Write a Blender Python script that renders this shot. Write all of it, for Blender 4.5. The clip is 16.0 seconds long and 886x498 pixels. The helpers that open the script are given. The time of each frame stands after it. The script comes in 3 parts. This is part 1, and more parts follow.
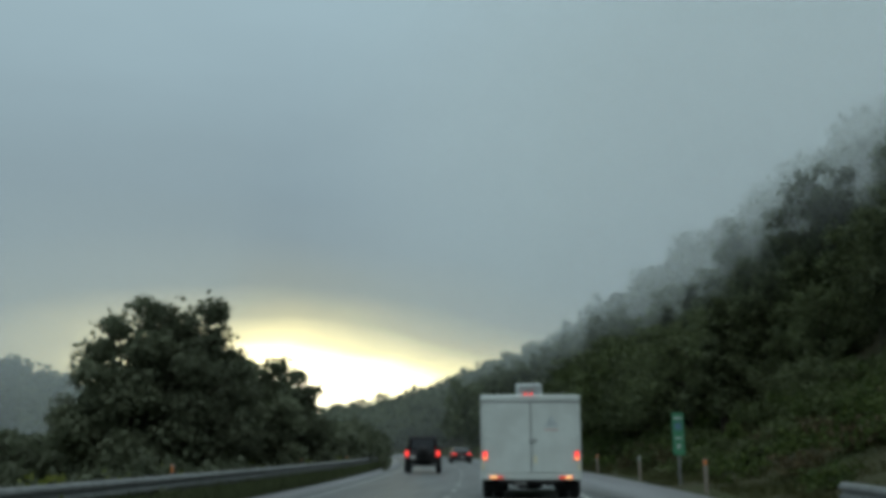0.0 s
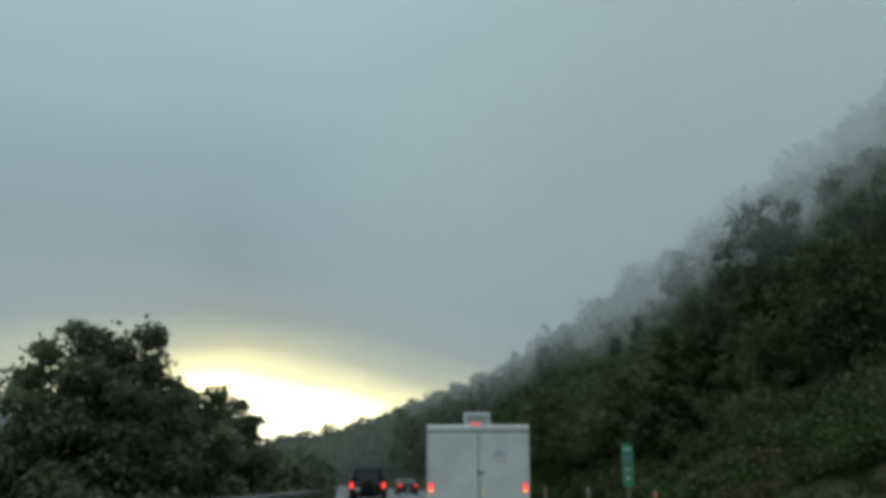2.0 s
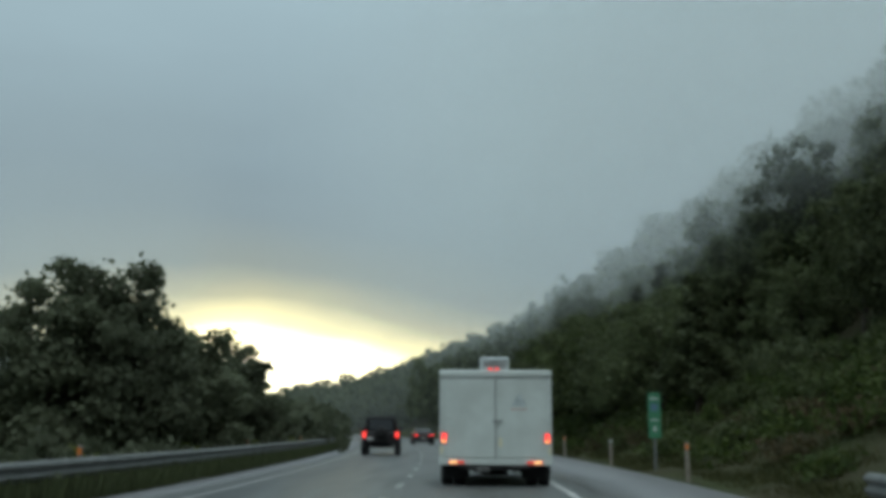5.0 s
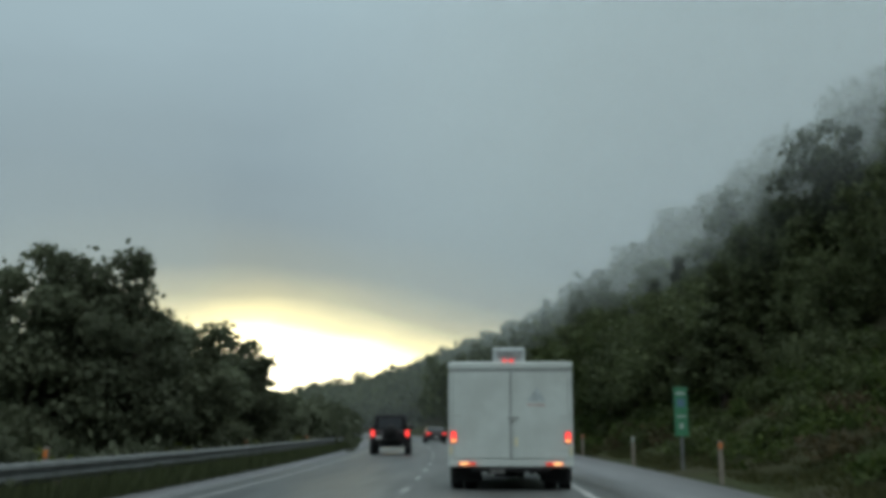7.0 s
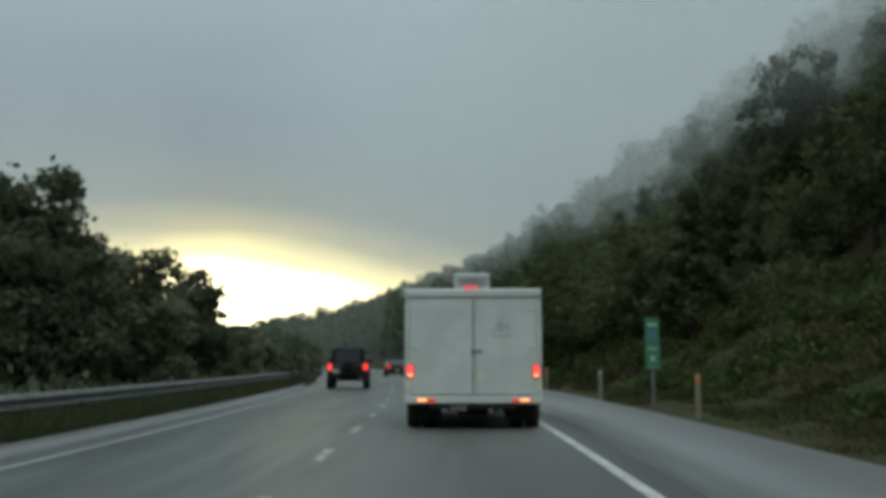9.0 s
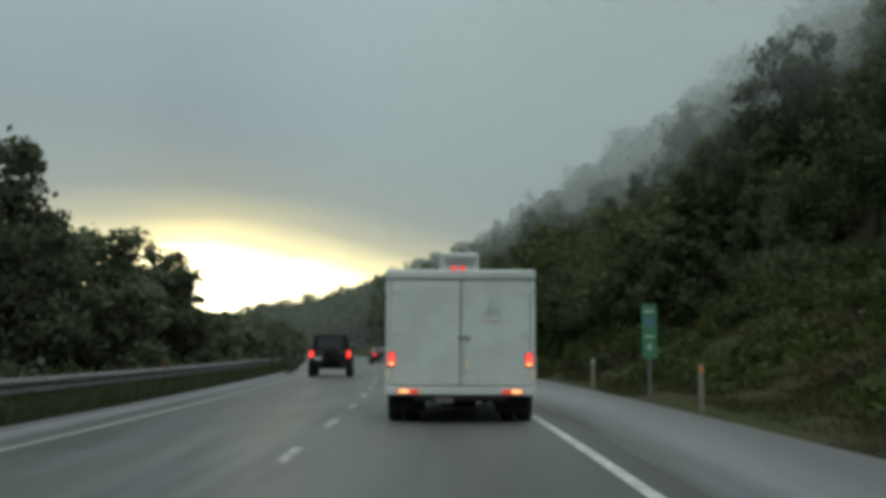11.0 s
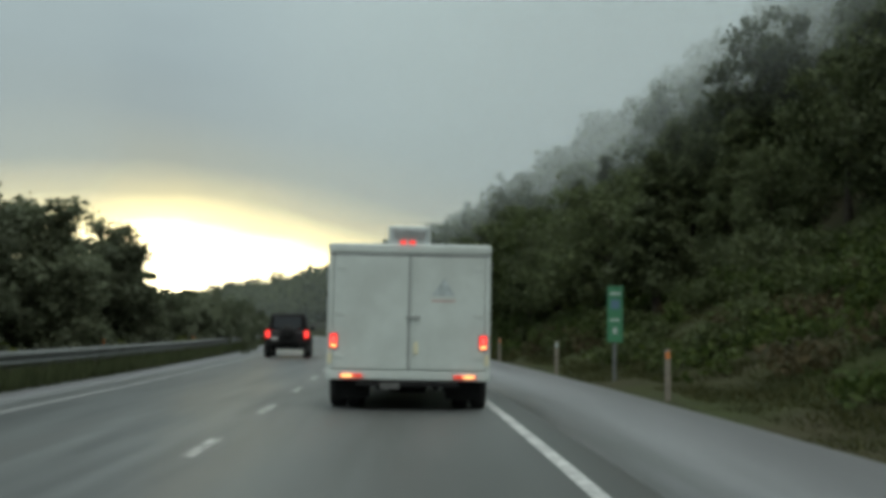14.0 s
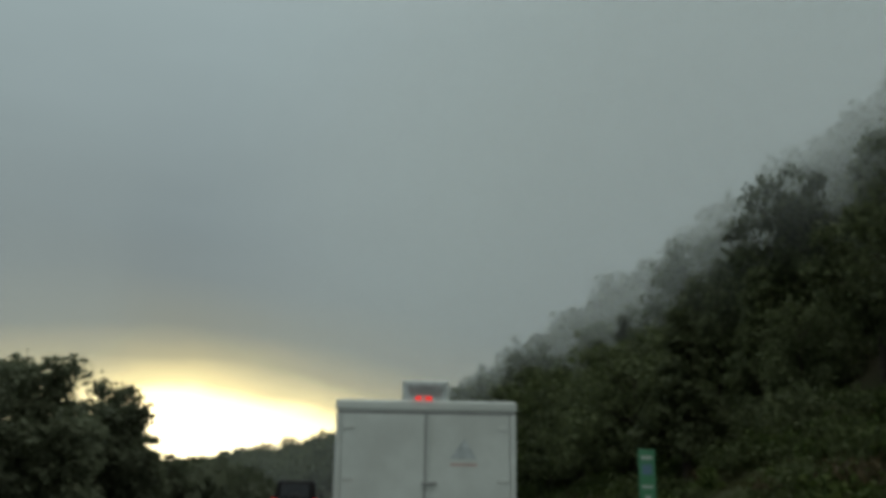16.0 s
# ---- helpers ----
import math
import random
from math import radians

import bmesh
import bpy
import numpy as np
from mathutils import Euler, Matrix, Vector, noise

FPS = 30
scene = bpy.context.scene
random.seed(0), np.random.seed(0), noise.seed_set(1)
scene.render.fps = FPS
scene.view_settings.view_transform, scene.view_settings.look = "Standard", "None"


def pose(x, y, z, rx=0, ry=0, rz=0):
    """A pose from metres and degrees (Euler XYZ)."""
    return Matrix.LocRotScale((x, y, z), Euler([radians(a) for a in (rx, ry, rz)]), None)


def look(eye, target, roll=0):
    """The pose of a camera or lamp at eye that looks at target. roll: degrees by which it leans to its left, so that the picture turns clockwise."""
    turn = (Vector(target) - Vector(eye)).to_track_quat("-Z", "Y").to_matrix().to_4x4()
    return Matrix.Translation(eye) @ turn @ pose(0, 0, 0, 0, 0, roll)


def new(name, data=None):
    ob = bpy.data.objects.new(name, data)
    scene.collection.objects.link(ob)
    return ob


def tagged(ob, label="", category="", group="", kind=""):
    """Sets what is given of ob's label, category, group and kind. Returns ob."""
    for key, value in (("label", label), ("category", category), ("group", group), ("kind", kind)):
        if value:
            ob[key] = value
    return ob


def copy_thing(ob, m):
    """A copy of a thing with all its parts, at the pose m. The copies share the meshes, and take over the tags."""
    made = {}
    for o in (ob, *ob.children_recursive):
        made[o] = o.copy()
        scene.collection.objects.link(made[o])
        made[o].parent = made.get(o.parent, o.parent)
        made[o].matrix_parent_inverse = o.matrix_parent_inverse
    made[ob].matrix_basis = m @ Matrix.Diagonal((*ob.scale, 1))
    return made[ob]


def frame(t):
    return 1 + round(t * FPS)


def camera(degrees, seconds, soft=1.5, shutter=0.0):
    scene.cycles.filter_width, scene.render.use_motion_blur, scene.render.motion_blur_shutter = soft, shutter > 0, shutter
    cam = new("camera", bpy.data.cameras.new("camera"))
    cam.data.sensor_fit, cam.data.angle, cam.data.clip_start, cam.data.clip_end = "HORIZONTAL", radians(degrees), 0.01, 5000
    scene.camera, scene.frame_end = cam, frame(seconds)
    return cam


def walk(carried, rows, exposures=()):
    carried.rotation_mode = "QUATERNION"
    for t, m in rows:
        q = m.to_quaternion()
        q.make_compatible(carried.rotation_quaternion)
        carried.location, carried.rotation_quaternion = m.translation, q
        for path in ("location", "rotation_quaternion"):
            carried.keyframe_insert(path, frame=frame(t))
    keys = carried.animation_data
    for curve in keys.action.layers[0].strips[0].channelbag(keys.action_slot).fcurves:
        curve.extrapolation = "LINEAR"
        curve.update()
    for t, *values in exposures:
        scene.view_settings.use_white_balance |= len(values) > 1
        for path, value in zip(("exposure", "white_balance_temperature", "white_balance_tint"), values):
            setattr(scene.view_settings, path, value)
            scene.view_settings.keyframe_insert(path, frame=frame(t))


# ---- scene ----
cam = camera(50, 16.0, soft=4.7)
# seconds, x, y, pitch, yaw, roll; the eye is 1.22 m over the road
PATH = [
    (0, 0, -24.25, 11.86, 4.81, 0),
    (0.5, 0, -24.11, 11.39, 4.73, 0),
    (1, 0, -23.96, 9.44, 4.8, 0),
    (1.5, 0, -23.78, 10.3, 3.35, 0),
    (2, 0, -23.57, 13.68, 1.7, 0),
    (2.5, 0, -23.31, 13.98, 1.22, 0),
    (3, 0, -23.01, 12.41, 1.74, 0),
    (3.5, 0, -22.66, 13.68, 1.77, 0),
    (4, 0, -22.27, 10.36, 1.74, 0),
    (4.5, 0, -21.85, 9.51, 2.24, 0.3),
    (5, 0, -21.38, 10.77, 2.78, 0.4),
    (5.2, 0, -21.19, 11.21, 3.71, 0.4),
    (7.3, 0, -19, 10.34, 3.59, 0.1),
    (7.5, 0, -18.79, 9.81, 3.91, 0),
    (8, 0, -18.27, 9.05, 3.39, 0),
    (8.5, 0, -17.77, 8.34, 1.1, 0),
    (9, 0, -17.3, 6.74, 1.31, 0),
    (9.2, 0, -17.12, 7.35, 1.25, 0),
    (11.3, 0.01, -15.61, 5.92, 0.54, 0.3),
    (11.5, 0.01, -15.5, 6.11, 0.85, 0.5),
    (12, -0.01, -15.26, 2.77, -2.66, 1),
    (12.5, 0.06, -15.05, 0.67, -4.06, 1.6),
    (13, 0.25, -14.86, 2.51, -2.22, 1.4),
    (13.5, 0.32, -14.69, 4.47, -1.41, 1.5),
    (14, 0.34, -14.5, 4.92, -1.22, 1),
    (14.5, 0.35, -14.29, 6.32, 0.94, 1.3),
    (15, 0.34, -14.04, 7.15, 0.44, 1.2),
    (15.5, 0.32, -13.7, 10.72, 0.15, 1.4),
    (15.7, 0.31, -13.54, 12.9, 0.48, 1.4),
    (16, 0.3, -13.25, 14.73, -0.18, 1),
]
walk(cam, [(t, pose(x, y, 1.22, 90 + p, 0, w) @ pose(0, 0, 0, 0, 0, r)) for t, x, y, p, w, r in PATH],
     exposures=[(0, -0.04, 6150, 7.5), (1.5, 0.04, 6150, 7.5), (3, -0.03, 6150, 7.5), (5, 0.06, 6200, 8), (9, 0.03, 6500, 10), (11.5, 0.1, 6700, 10), (12.5, 0.29, 6750, 10),
                (13.5, 0.35, 6750, 10), (14.5, 0.13, 6850, 10), (15, -0.03, 6850, 10), (16, -0.36, 6900, 10.5)])

# ---- world and sun ----
world = bpy.data.worlds.new("world")
scene.world = world
world.use_nodes = True
wn, wl = world.node_tree.nodes, world.node_tree.links
wn.clear()


w_out = wn.new("ShaderNodeOutputWorld")
w_bg = wn.new("ShaderNodeBackground")
wl.new(w_bg.outputs[0], w_out.inputs[0])
sky = wn.new("ShaderNodeTexSky")
sky.sky_type = "NISHITA"
sky.sun_disc = False
sky.sun_elevation = radians(50)
sky.sun_rotation = radians(165)
w_tc = wn.new("ShaderNodeTexCoord")
w_sep = wn.new("ShaderNodeSeparateXYZ")
wl.new(w_tc.outputs["Generated"], w_sep.inputs[0])


def wmath(op, a, b=None, clamp=False):
    n = wn.new("ShaderNodeMath")
    n.operation, n.use_clamp = op, clamp
    for s, v in zip(n.inputs, (a, b)):
        if v is None:
            continue
        if isinstance(v, (int, float)):
            s.default_value = v
        else:
            wl.new(v, s)
    return n.outputs[0]


def wramp(fac, stops, ease="LINEAR"):
    n = wn.new("ShaderNodeValToRGB")
    n.color_ramp.interpolation = ease
    while len(n.color_ramp.elements) < len(stops):
        n.color_ramp.elements.new(1.0)
    for e, (p, c) in zip(n.color_ramp.elements, stops):
        e.position, e.color = p, (*c, 1)
    wl.new(fac, n.inputs[0])
    return n.outputs[0]


def wmix(fac, a, b, blend="MIX"):
    n = wn.new("ShaderNodeMix")
    n.data_type, n.blend_type, n.clamp_factor = "RGBA", blend, True
    if isinstance(fac, (int, float)):
        n.inputs[0].default_value = fac
    else:
        wl.new(fac, n.inputs[0])
    wl.new(a, n.inputs[6])
    wl.new(b, n.inputs[7])
    return n.outputs[2]


# stratus: grey at the horizon, brighter overhead
w_noise = wn.new("ShaderNodeTexNoise")
w_noise.inputs["Scale"].default_value = 2.3
w_noise.inputs["Detail"].default_value = 5
w_map = wn.new("ShaderNodeMapping")
w_map.inputs["Scale"].default_value = (1, 1, 3)
wl.new(w_tc.outputs["Generated"], w_map.inputs[0])
wl.new(w_map.outputs[0], w_noise.inputs["Vector"])
wob = wmath("MULTIPLY", wmath("SUBTRACT", w_noise.outputs[0], 0.5), 0.16)
height = wmath("ADD", w_sep.outputs[2], wob, True)
cloud = wramp(height, [(0.0, (0.205, 0.235, 0.225)), (0.14, (0.195, 0.23, 0.226)), (0.27, (0.255, 0.318, 0.326)), (0.45, (0.36, 0.465, 0.485)), (1.0, (0.86, 1.0, 1.0))])
overcast = wmix(0.012, cloud, sky.outputs[0])
# the break in the cloud low down the valley
GAP_AZ, GAP_EL = -0.25, 0.062
ahead = wmath("MAXIMUM", w_sep.outputs[1], 0.02)
u = wmath("DIVIDE", wmath("SUBTRACT", wmath("DIVIDE", w_sep.outputs[0], ahead), GAP_AZ), 0.23)
v = wmath("DIVIDE", wmath("SUBTRACT", wmath("DIVIDE", w_sep.outputs[2], ahead), GAP_EL), 0.070)
v = wmath("ADD", v, wmath("MULTIPLY", u, 0.35))
d2 = wmath("ADD", wmath("MULTIPLY", u, u), wmath("MULTIPLY", v, v))
dist = wmath("ADD", wmath("SQRT", d2), wmath("MULTIPLY", wob, 6.0))
dist = wmath("DIVIDE", dist, 3.0, True)
glow = wramp(dist, [(0.0, (5.8, 5.1, 3.4)), (0.16, (3.6, 3.05, 1.65)), (0.27, (1.18, 0.96, 0.36)), (0.39, (0.38, 0.30, 0.085)), (0.54, (0.085, 0.066, 0.012)), (0.8, (0.012, 0.009, 0.002)), (1.0, (0, 0, 0))])
facing = wmath("MULTIPLY", wmath("SUBTRACT", w_sep.outputs[1], 0.1), 4.0, True)
lit = wmix(facing, overcast, wmix(1.0, overcast, glow, "ADD"))
wl.new(lit, w_bg.inputs[0])
w_bg.inputs[1].default_value = 1.0

sun = new("sun", bpy.data.lights.new("sun", "SUN"))
sun.data.energy, sun.data.angle, sun.data.color = 0.55, radians(50), (1, 0.98, 0.94)
sun.matrix_world = look((6, -25, 40), (0, 0, 0))


# ---- materials ----
def mat(name, base, rough=0.6, metal=0.0, vary=0.2, scale=3.0, fine=60.0, bump=0.1, spec=0.5, coat=0.0, emit=None, strength=0.0, second=None, second_scale=0.6):
    m = bpy.data.materials.new(name)
    m.use_nodes = True
    nt = m.node_tree
    n, l = nt.nodes, nt.links
    b = n["Principled BSDF"]
    tc = n.new("ShaderNodeTexCoord")
    n1, n2 = n.new("ShaderNodeTexNoise"), n.new("ShaderNodeTexNoise")
    n1.inputs["Scale"].default_value, n1.inputs["Detail"].default_value = scale, 6
    n2.inputs["Scale"].default_value, n2.inputs["Detail"].default_value = fine, 3
    l.new(tc.outputs["Object"], n1.inputs["Vector"])
    l.new(tc.outputs["Object"], n2.inputs["Vector"])
    r = n.new("ShaderNodeValToRGB")
    r.color_ramp.elements[0].position, r.color_ramp.elements[1].position = 0.3, 0.7
    lo, hi = [c * (1 - vary) for c in base], [min(1, c * (1 + vary)) for c in base]
    r.color_ramp.elements[0].color, r.color_ramp.elements[1].color = (*lo, 1), (*hi, 1)
    l.new(n1.outputs[0], r.inputs[0])
    colour = r.outputs[0]
    if second:
        n3 = n.new("ShaderNodeTexNoise")
        n3.inputs["Scale"].default_value, n3.inputs["Detail"].default_value = second_scale, 4
        l.new(tc.outputs["Object"], n3.inputs["Vector"])
        r3 = n.new("ShaderNodeValToRGB")
        r3.color_ramp.elements[0].position, r3.color_ramp.elements[1].position = 0.42, 0.62
        l.new(n3.outputs[0], r3.inputs[0])
        mx = n.new("ShaderNodeMix")
        mx.data_type = "RGBA"
        l.new(r3.outputs[0], mx.inputs[0])
        l.new(colour, mx.inputs[6])
        mx.inputs[7].default_value = (*second, 1)
        colour = mx.outputs[2]
    mg = n.new("ShaderNodeMix")
    mg.data_type, mg.blend_type = "RGBA", "MULTIPLY"
    mg.inputs[0].default_value = min(1.0, vary)
    l.new(colour, mg.inputs[6])
    l.new(n2.outputs[0], mg.inputs[7])
    l.new(mg.outputs[2], b.inputs["Base Color"])
    rr = n.new("ShaderNodeMapRange")
    rr.inputs["To Min"].default_value, rr.inputs["To Max"].default_value = max(0, rough - 0.12), min(1, rough + 0.12)
    l.new(n1.outputs[0], rr.inputs["Value"])
    l.new(rr.outputs[0], b.inputs["Roughness"])
    b.inputs["Metallic"].default_value = metal
    b.inputs["Specular IOR Level"].default_value = spec
    b.inputs["Coat Weight"].default_value = coat
    if bump:
        bp = n.new("ShaderNodeBump")
        bp.inputs["Strength"].default_value, bp.inputs["Distance"].default_value = bump, 0.02
        l.new(n2.outputs[0], bp.inputs["Height"])
        l.new(bp.outputs[0], b.inputs["Normal"])
    if emit:
        b.inputs["Emission Color"].default_value = (*emit, 1)
        b.inputs["Emission Strength"].default_value = strength
    return m


def leaf_mat(name, a, b_, spread=0.35):
    m = bpy.data.materials.new(name)
    m.use_nodes = True
    n, l = m.node_tree.nodes, m.node_tree.links
    b = n["Principled BSDF"]
    geo, info = n.new("ShaderNodeNewGeometry"), n.new("ShaderNodeObjectInfo")
    r = n.new("ShaderNodeValToRGB")
    r.color_ramp.elements[0].color, r.color_ramp.elements[1].color = (*a, 1), (*b_, 1)
    l.new(geo.outputs["Random Per Island"], r.inputs[0])
    hs = n.new("ShaderNodeHueSaturation")
    mr = n.new("ShaderNodeMapRange")
    mr.inputs["To Min"].default_value, mr.inputs["To Max"].default_value = 1 - spread, 1 + spread
    l.new(info.outputs["Random"], mr.inputs["Value"])
    l.new(mr.outputs[0], hs.inputs["Value"])
    l.new(r.outputs[0], hs.inputs["Color"])
    l.new(hs.outputs[0], b.inputs["Base Color"])
    b.inputs["Roughness"].default_value = 0.7
    b.inputs["Specular IOR Level"].default_value = 0.25
    tr = n.new("ShaderNodeBsdfTranslucent")
    l.new(hs.outputs[0], tr.inputs[0])
    mx = n.new("ShaderNodeMixShader")
    mx.inputs[0].default_value = 0.4
    l.new(b.outputs[0], mx.inputs[1])
    l.new(tr.outputs[0], mx.inputs[2])
    l.new(mx.outputs[0], n["Material Output"].inputs[0])
    return m


# missing mist is put into the leaf colours, most into the roadside one
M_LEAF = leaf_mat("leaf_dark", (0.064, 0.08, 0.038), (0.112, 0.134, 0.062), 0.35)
M_LEAF_MIST = leaf_mat("leaf_mist_paled", (0.105, 0.122, 0.076), (0.14, 0.16, 0.098), 0.25)
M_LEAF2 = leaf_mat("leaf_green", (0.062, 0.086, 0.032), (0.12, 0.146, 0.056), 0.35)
M_LEAF3 = leaf_mat("bank_leaf", (0.03, 0.05, 0.012), (0.074, 0.098, 0.026))
M_WEED = leaf_mat("bright_weed", (0.085, 0.115, 0.02), (0.17, 0.185, 0.04))
M_BRACKEN = leaf_mat("dead_bracken", (0.058, 0.05, 0.025), (0.115, 0.09, 0.046))
M_BARK = mat("bark", (0.075, 0.062, 0.05), 0.9, vary=0.4, scale=4, fine=40, bump=0.6, spec=0.2)
M_ROAD = mat("wet_concrete_road", (0.162, 0.177, 0.173), 0.5, vary=0.22, scale=0.8, fine=60, bump=0.12, spec=0.4, second=(0.13, 0.137, 0.134), second_scale=0.16)
M_SHOULDER = mat("pale_shoulder", (0.205, 0.21, 0.216), 0.5, vary=0.2, scale=0.7, fine=70, bump=0.2, second=(0.165, 0.17, 0.175), second_scale=0.15)
M_LINE = mat("road_paint", (0.72, 0.72, 0.70), 0.5, vary=0.2, scale=5, fine=70, bump=0.1, second=(0.45, 0.45, 0.44), second_scale=2.0)
M_GROUND = mat("grass_soil", (0.05, 0.062, 0.022), 0.9, vary=0.4, scale=0.8, fine=25, bump=0.6, spec=0.15, second=(0.062, 0.054, 0.03), second_scale=0.12)
M_GRASS = leaf_mat("grass_blade", (0.028, 0.036, 0.011), (0.072, 0.07, 0.027))
M_STEEL = mat("galvanised_steel", (0.21, 0.22, 0.215), 0.62, metal=0.6, vary=0.25, scale=3, fine=50, bump=0.05)
M_POST = mat("weathered_post", (0.20, 0.18, 0.15), 0.8, vary=0.3, scale=6, fine=60, bump=0.3)
M_WHITE = mat("white_truck_paint", (0.635, 0.69, 0.655), 0.45, vary=0.1, scale=1.6, fine=30, bump=0.02, coat=0.1, second=(0.54, 0.585, 0.55), second_scale=0.9)
M_WHITE2 = mat("white_door_panel", (0.63, 0.69, 0.655), 0.45, vary=0.1, scale=1.3, fine=25, bump=0.02, coat=0.1, second=(0.55, 0.60, 0.565), second_scale=1.1)
M_GREYMARK = mat("faded_grey_print", (0.475, 0.54, 0.545), 0.5, vary=0.3, scale=9)
M_REDMARK = mat("faded_red_print", (0.55, 0.42, 0.38), 0.5, vary=0.15)
M_PALE = mat("pale_yellow_plastic", (0.78, 0.74, 0.52), 0.35, vary=0.15)
M_DARK = mat("dark_underframe", (0.014, 0.014, 0.014), 0.75, vary=0.4, scale=5, bump=0.2, spec=0.2)
M_SEAL = mat("rubber_seal", (0.30, 0.32, 0.31), 0.7, vary=0.2)
M_TYRE = mat("tyre_rubber", (0.018, 0.018, 0.019), 0.75, vary=0.3, scale=10, bump=0.2)
M_RIM = mat("grey_rim", (0.25, 0.25, 0.26), 0.4, metal=0.7, vary=0.2)
M_BLACKCAR = mat("black_car_paint", (0.024, 0.021, 0.023), 0.35, vary=0.3, scale=2, bump=0.0, spec=0.4)
M_CARGLASS = mat("tinted_glass", (0.015, 0.017, 0.018), 0.12, vary=0.2, bump=0.0, spec=0.6)
M_RED = mat("lit_red_lens", (0.5, 0.01, 0.01), 0.3, vary=0.1, bump=0.0, emit=(1.0, 0.03, 0.02), strength=1.05)
M_REDHOT = mat("lit_lamp_core", (0.8, 0.2, 0.1), 0.3, vary=0.1, bump=0.0, emit=(1.0, 0.055, 0.06), strength=2.0)
M_AMBER = mat("lit_amber_lens", (0.6, 0.2, 0.03), 0.3, vary=0.1, bump=0.0, emit=(1.0, 0.55, 0.2), strength=1.8)
M_DIMRED = mat("dim_red_lens", (0.45, 0.03, 0.025), 0.3, vary=0.1, bump=0.0, emit=(1.0, 0.08, 0.04), strength=0.5)
M_SIGN = mat("green_sign_sheeting", (0.055, 0.22, 0.115), 0.4, vary=0.12, scale=3, bump=0.02)
M_SIGNWHITE = mat("white_sign_print", (0.40, 0.47, 0.43), 0.45, vary=0.1)
M_SIGNBLUE = mat("blue_sign_print", (0.10, 0.19, 0.26), 0.45, vary=0.1)
M_ORANGE = mat("orange_reflector", (0.75, 0.22, 0.04), 0.4, vary=0.1)
M_TAN = mat("weathered_tan_plastic", (0.25, 0.22, 0.18), 0.6, vary=0.25, scale=5, fine=40, bump=0.05)
M_PLATE_DIM = mat("dark_grey_plate", (0.13, 0.13, 0.125), 0.6, vary=0.3, scale=9)
M_PLATE = mat("pale_plate", (0.55, 0.57, 0.56), 0.4, vary=0.1)


def wear_bands(m, bands, dark):
    """Oil-darkened bands along the lanes, with ragged edges; bands are (middle, half width) across the road."""
    n, l = m.node_tree.nodes, m.node_tree.links
    b = n["Principled BSDF"]
    src = b.inputs["Base Color"].links[0].from_socket
    uv, sep, nz = n.new("ShaderNodeUVMap"), n.new("ShaderNodeSeparateXYZ"), n.new("ShaderNodeTexNoise")
    uv.uv_map = "across"
    mp = n.new("ShaderNodeMapping")
    mp.inputs["Scale"].default_value = (1.6, 0.12, 1)
    l.new(uv.outputs[0], sep.inputs[0])
    l.new(uv.outputs[0], mp.inputs[0])
    l.new(mp.outputs[0], nz.inputs["Vector"])
    nz.inputs["Scale"].default_value, nz.inputs["Detail"].default_value = 1.5, 4
    total = None
    for mid, half in bands:
        a, q, r = n.new("ShaderNodeMath"), n.new("ShaderNodeMath"), n.new("ShaderNodeMapRange")
        a.operation, q.operation = "SUBTRACT", "ABSOLUTE"
        l.new(sep.outputs[0], a.inputs[0])
        a.inputs[1].default_value = mid
        l.new(a.outputs[0], q.inputs[0])
        r.interpolation_type = "SMOOTHSTEP"
        r.inputs["From Min"].default_value, r.inputs["From Max"].default_value = half * 1.5, half * 0.3
        l.new(q.outputs[0], r.inputs["Value"])
        if total is None:
            total = r.outputs[0]
        else:
            s_ = n.new("ShaderNodeMath")
            s_.operation = "MAXIMUM"
            l.new(total, s_.inputs[0])
            l.new(r.outputs[0], s_.inputs[1])
            total = s_.outputs[0]
    w = n.new("ShaderNodeMath")
    w.operation = "MULTIPLY"
    l.new(total, w.inputs[0])
    rn = n.new("ShaderNodeMapRange")
    rn.inputs["From Min"].default_value, rn.inputs["From Max"].default_value = 0.25, 0.6
    l.new(nz.outputs[0], rn.inputs["Value"])
    l.new(rn.outputs[0], w.inputs[1])
    mx = n.new("ShaderNodeMix")
    mx.data_type = "RGBA"
    l.new(w.outputs[0], mx.inputs[0])
    l.new(src, mx.inputs[6])
    mx.inputs[7].default_value = (*dark, 1)
    l.new(mx.outputs[2], b.inputs["Base Color"])


def along_road(m):
    """Draw the coarse mottling out along the lanes, as wheels do."""
    n, l = m.node_tree.nodes, m.node_tree.links
    for q in [q for q in n if q.type == "TEX_NOISE" and q.inputs["Scale"].default_value < 5 and q.inputs["Vector"].links]:
        mp = n.new("ShaderNodeMapping")
        mp.inputs["Scale"].default_value = (1.3, 0.14, 1)
        src = q.inputs["Vector"].links[0].from_socket
        l.new(src, mp.inputs[0])
        l.new(mp.outputs[0], q.inputs["Vector"])


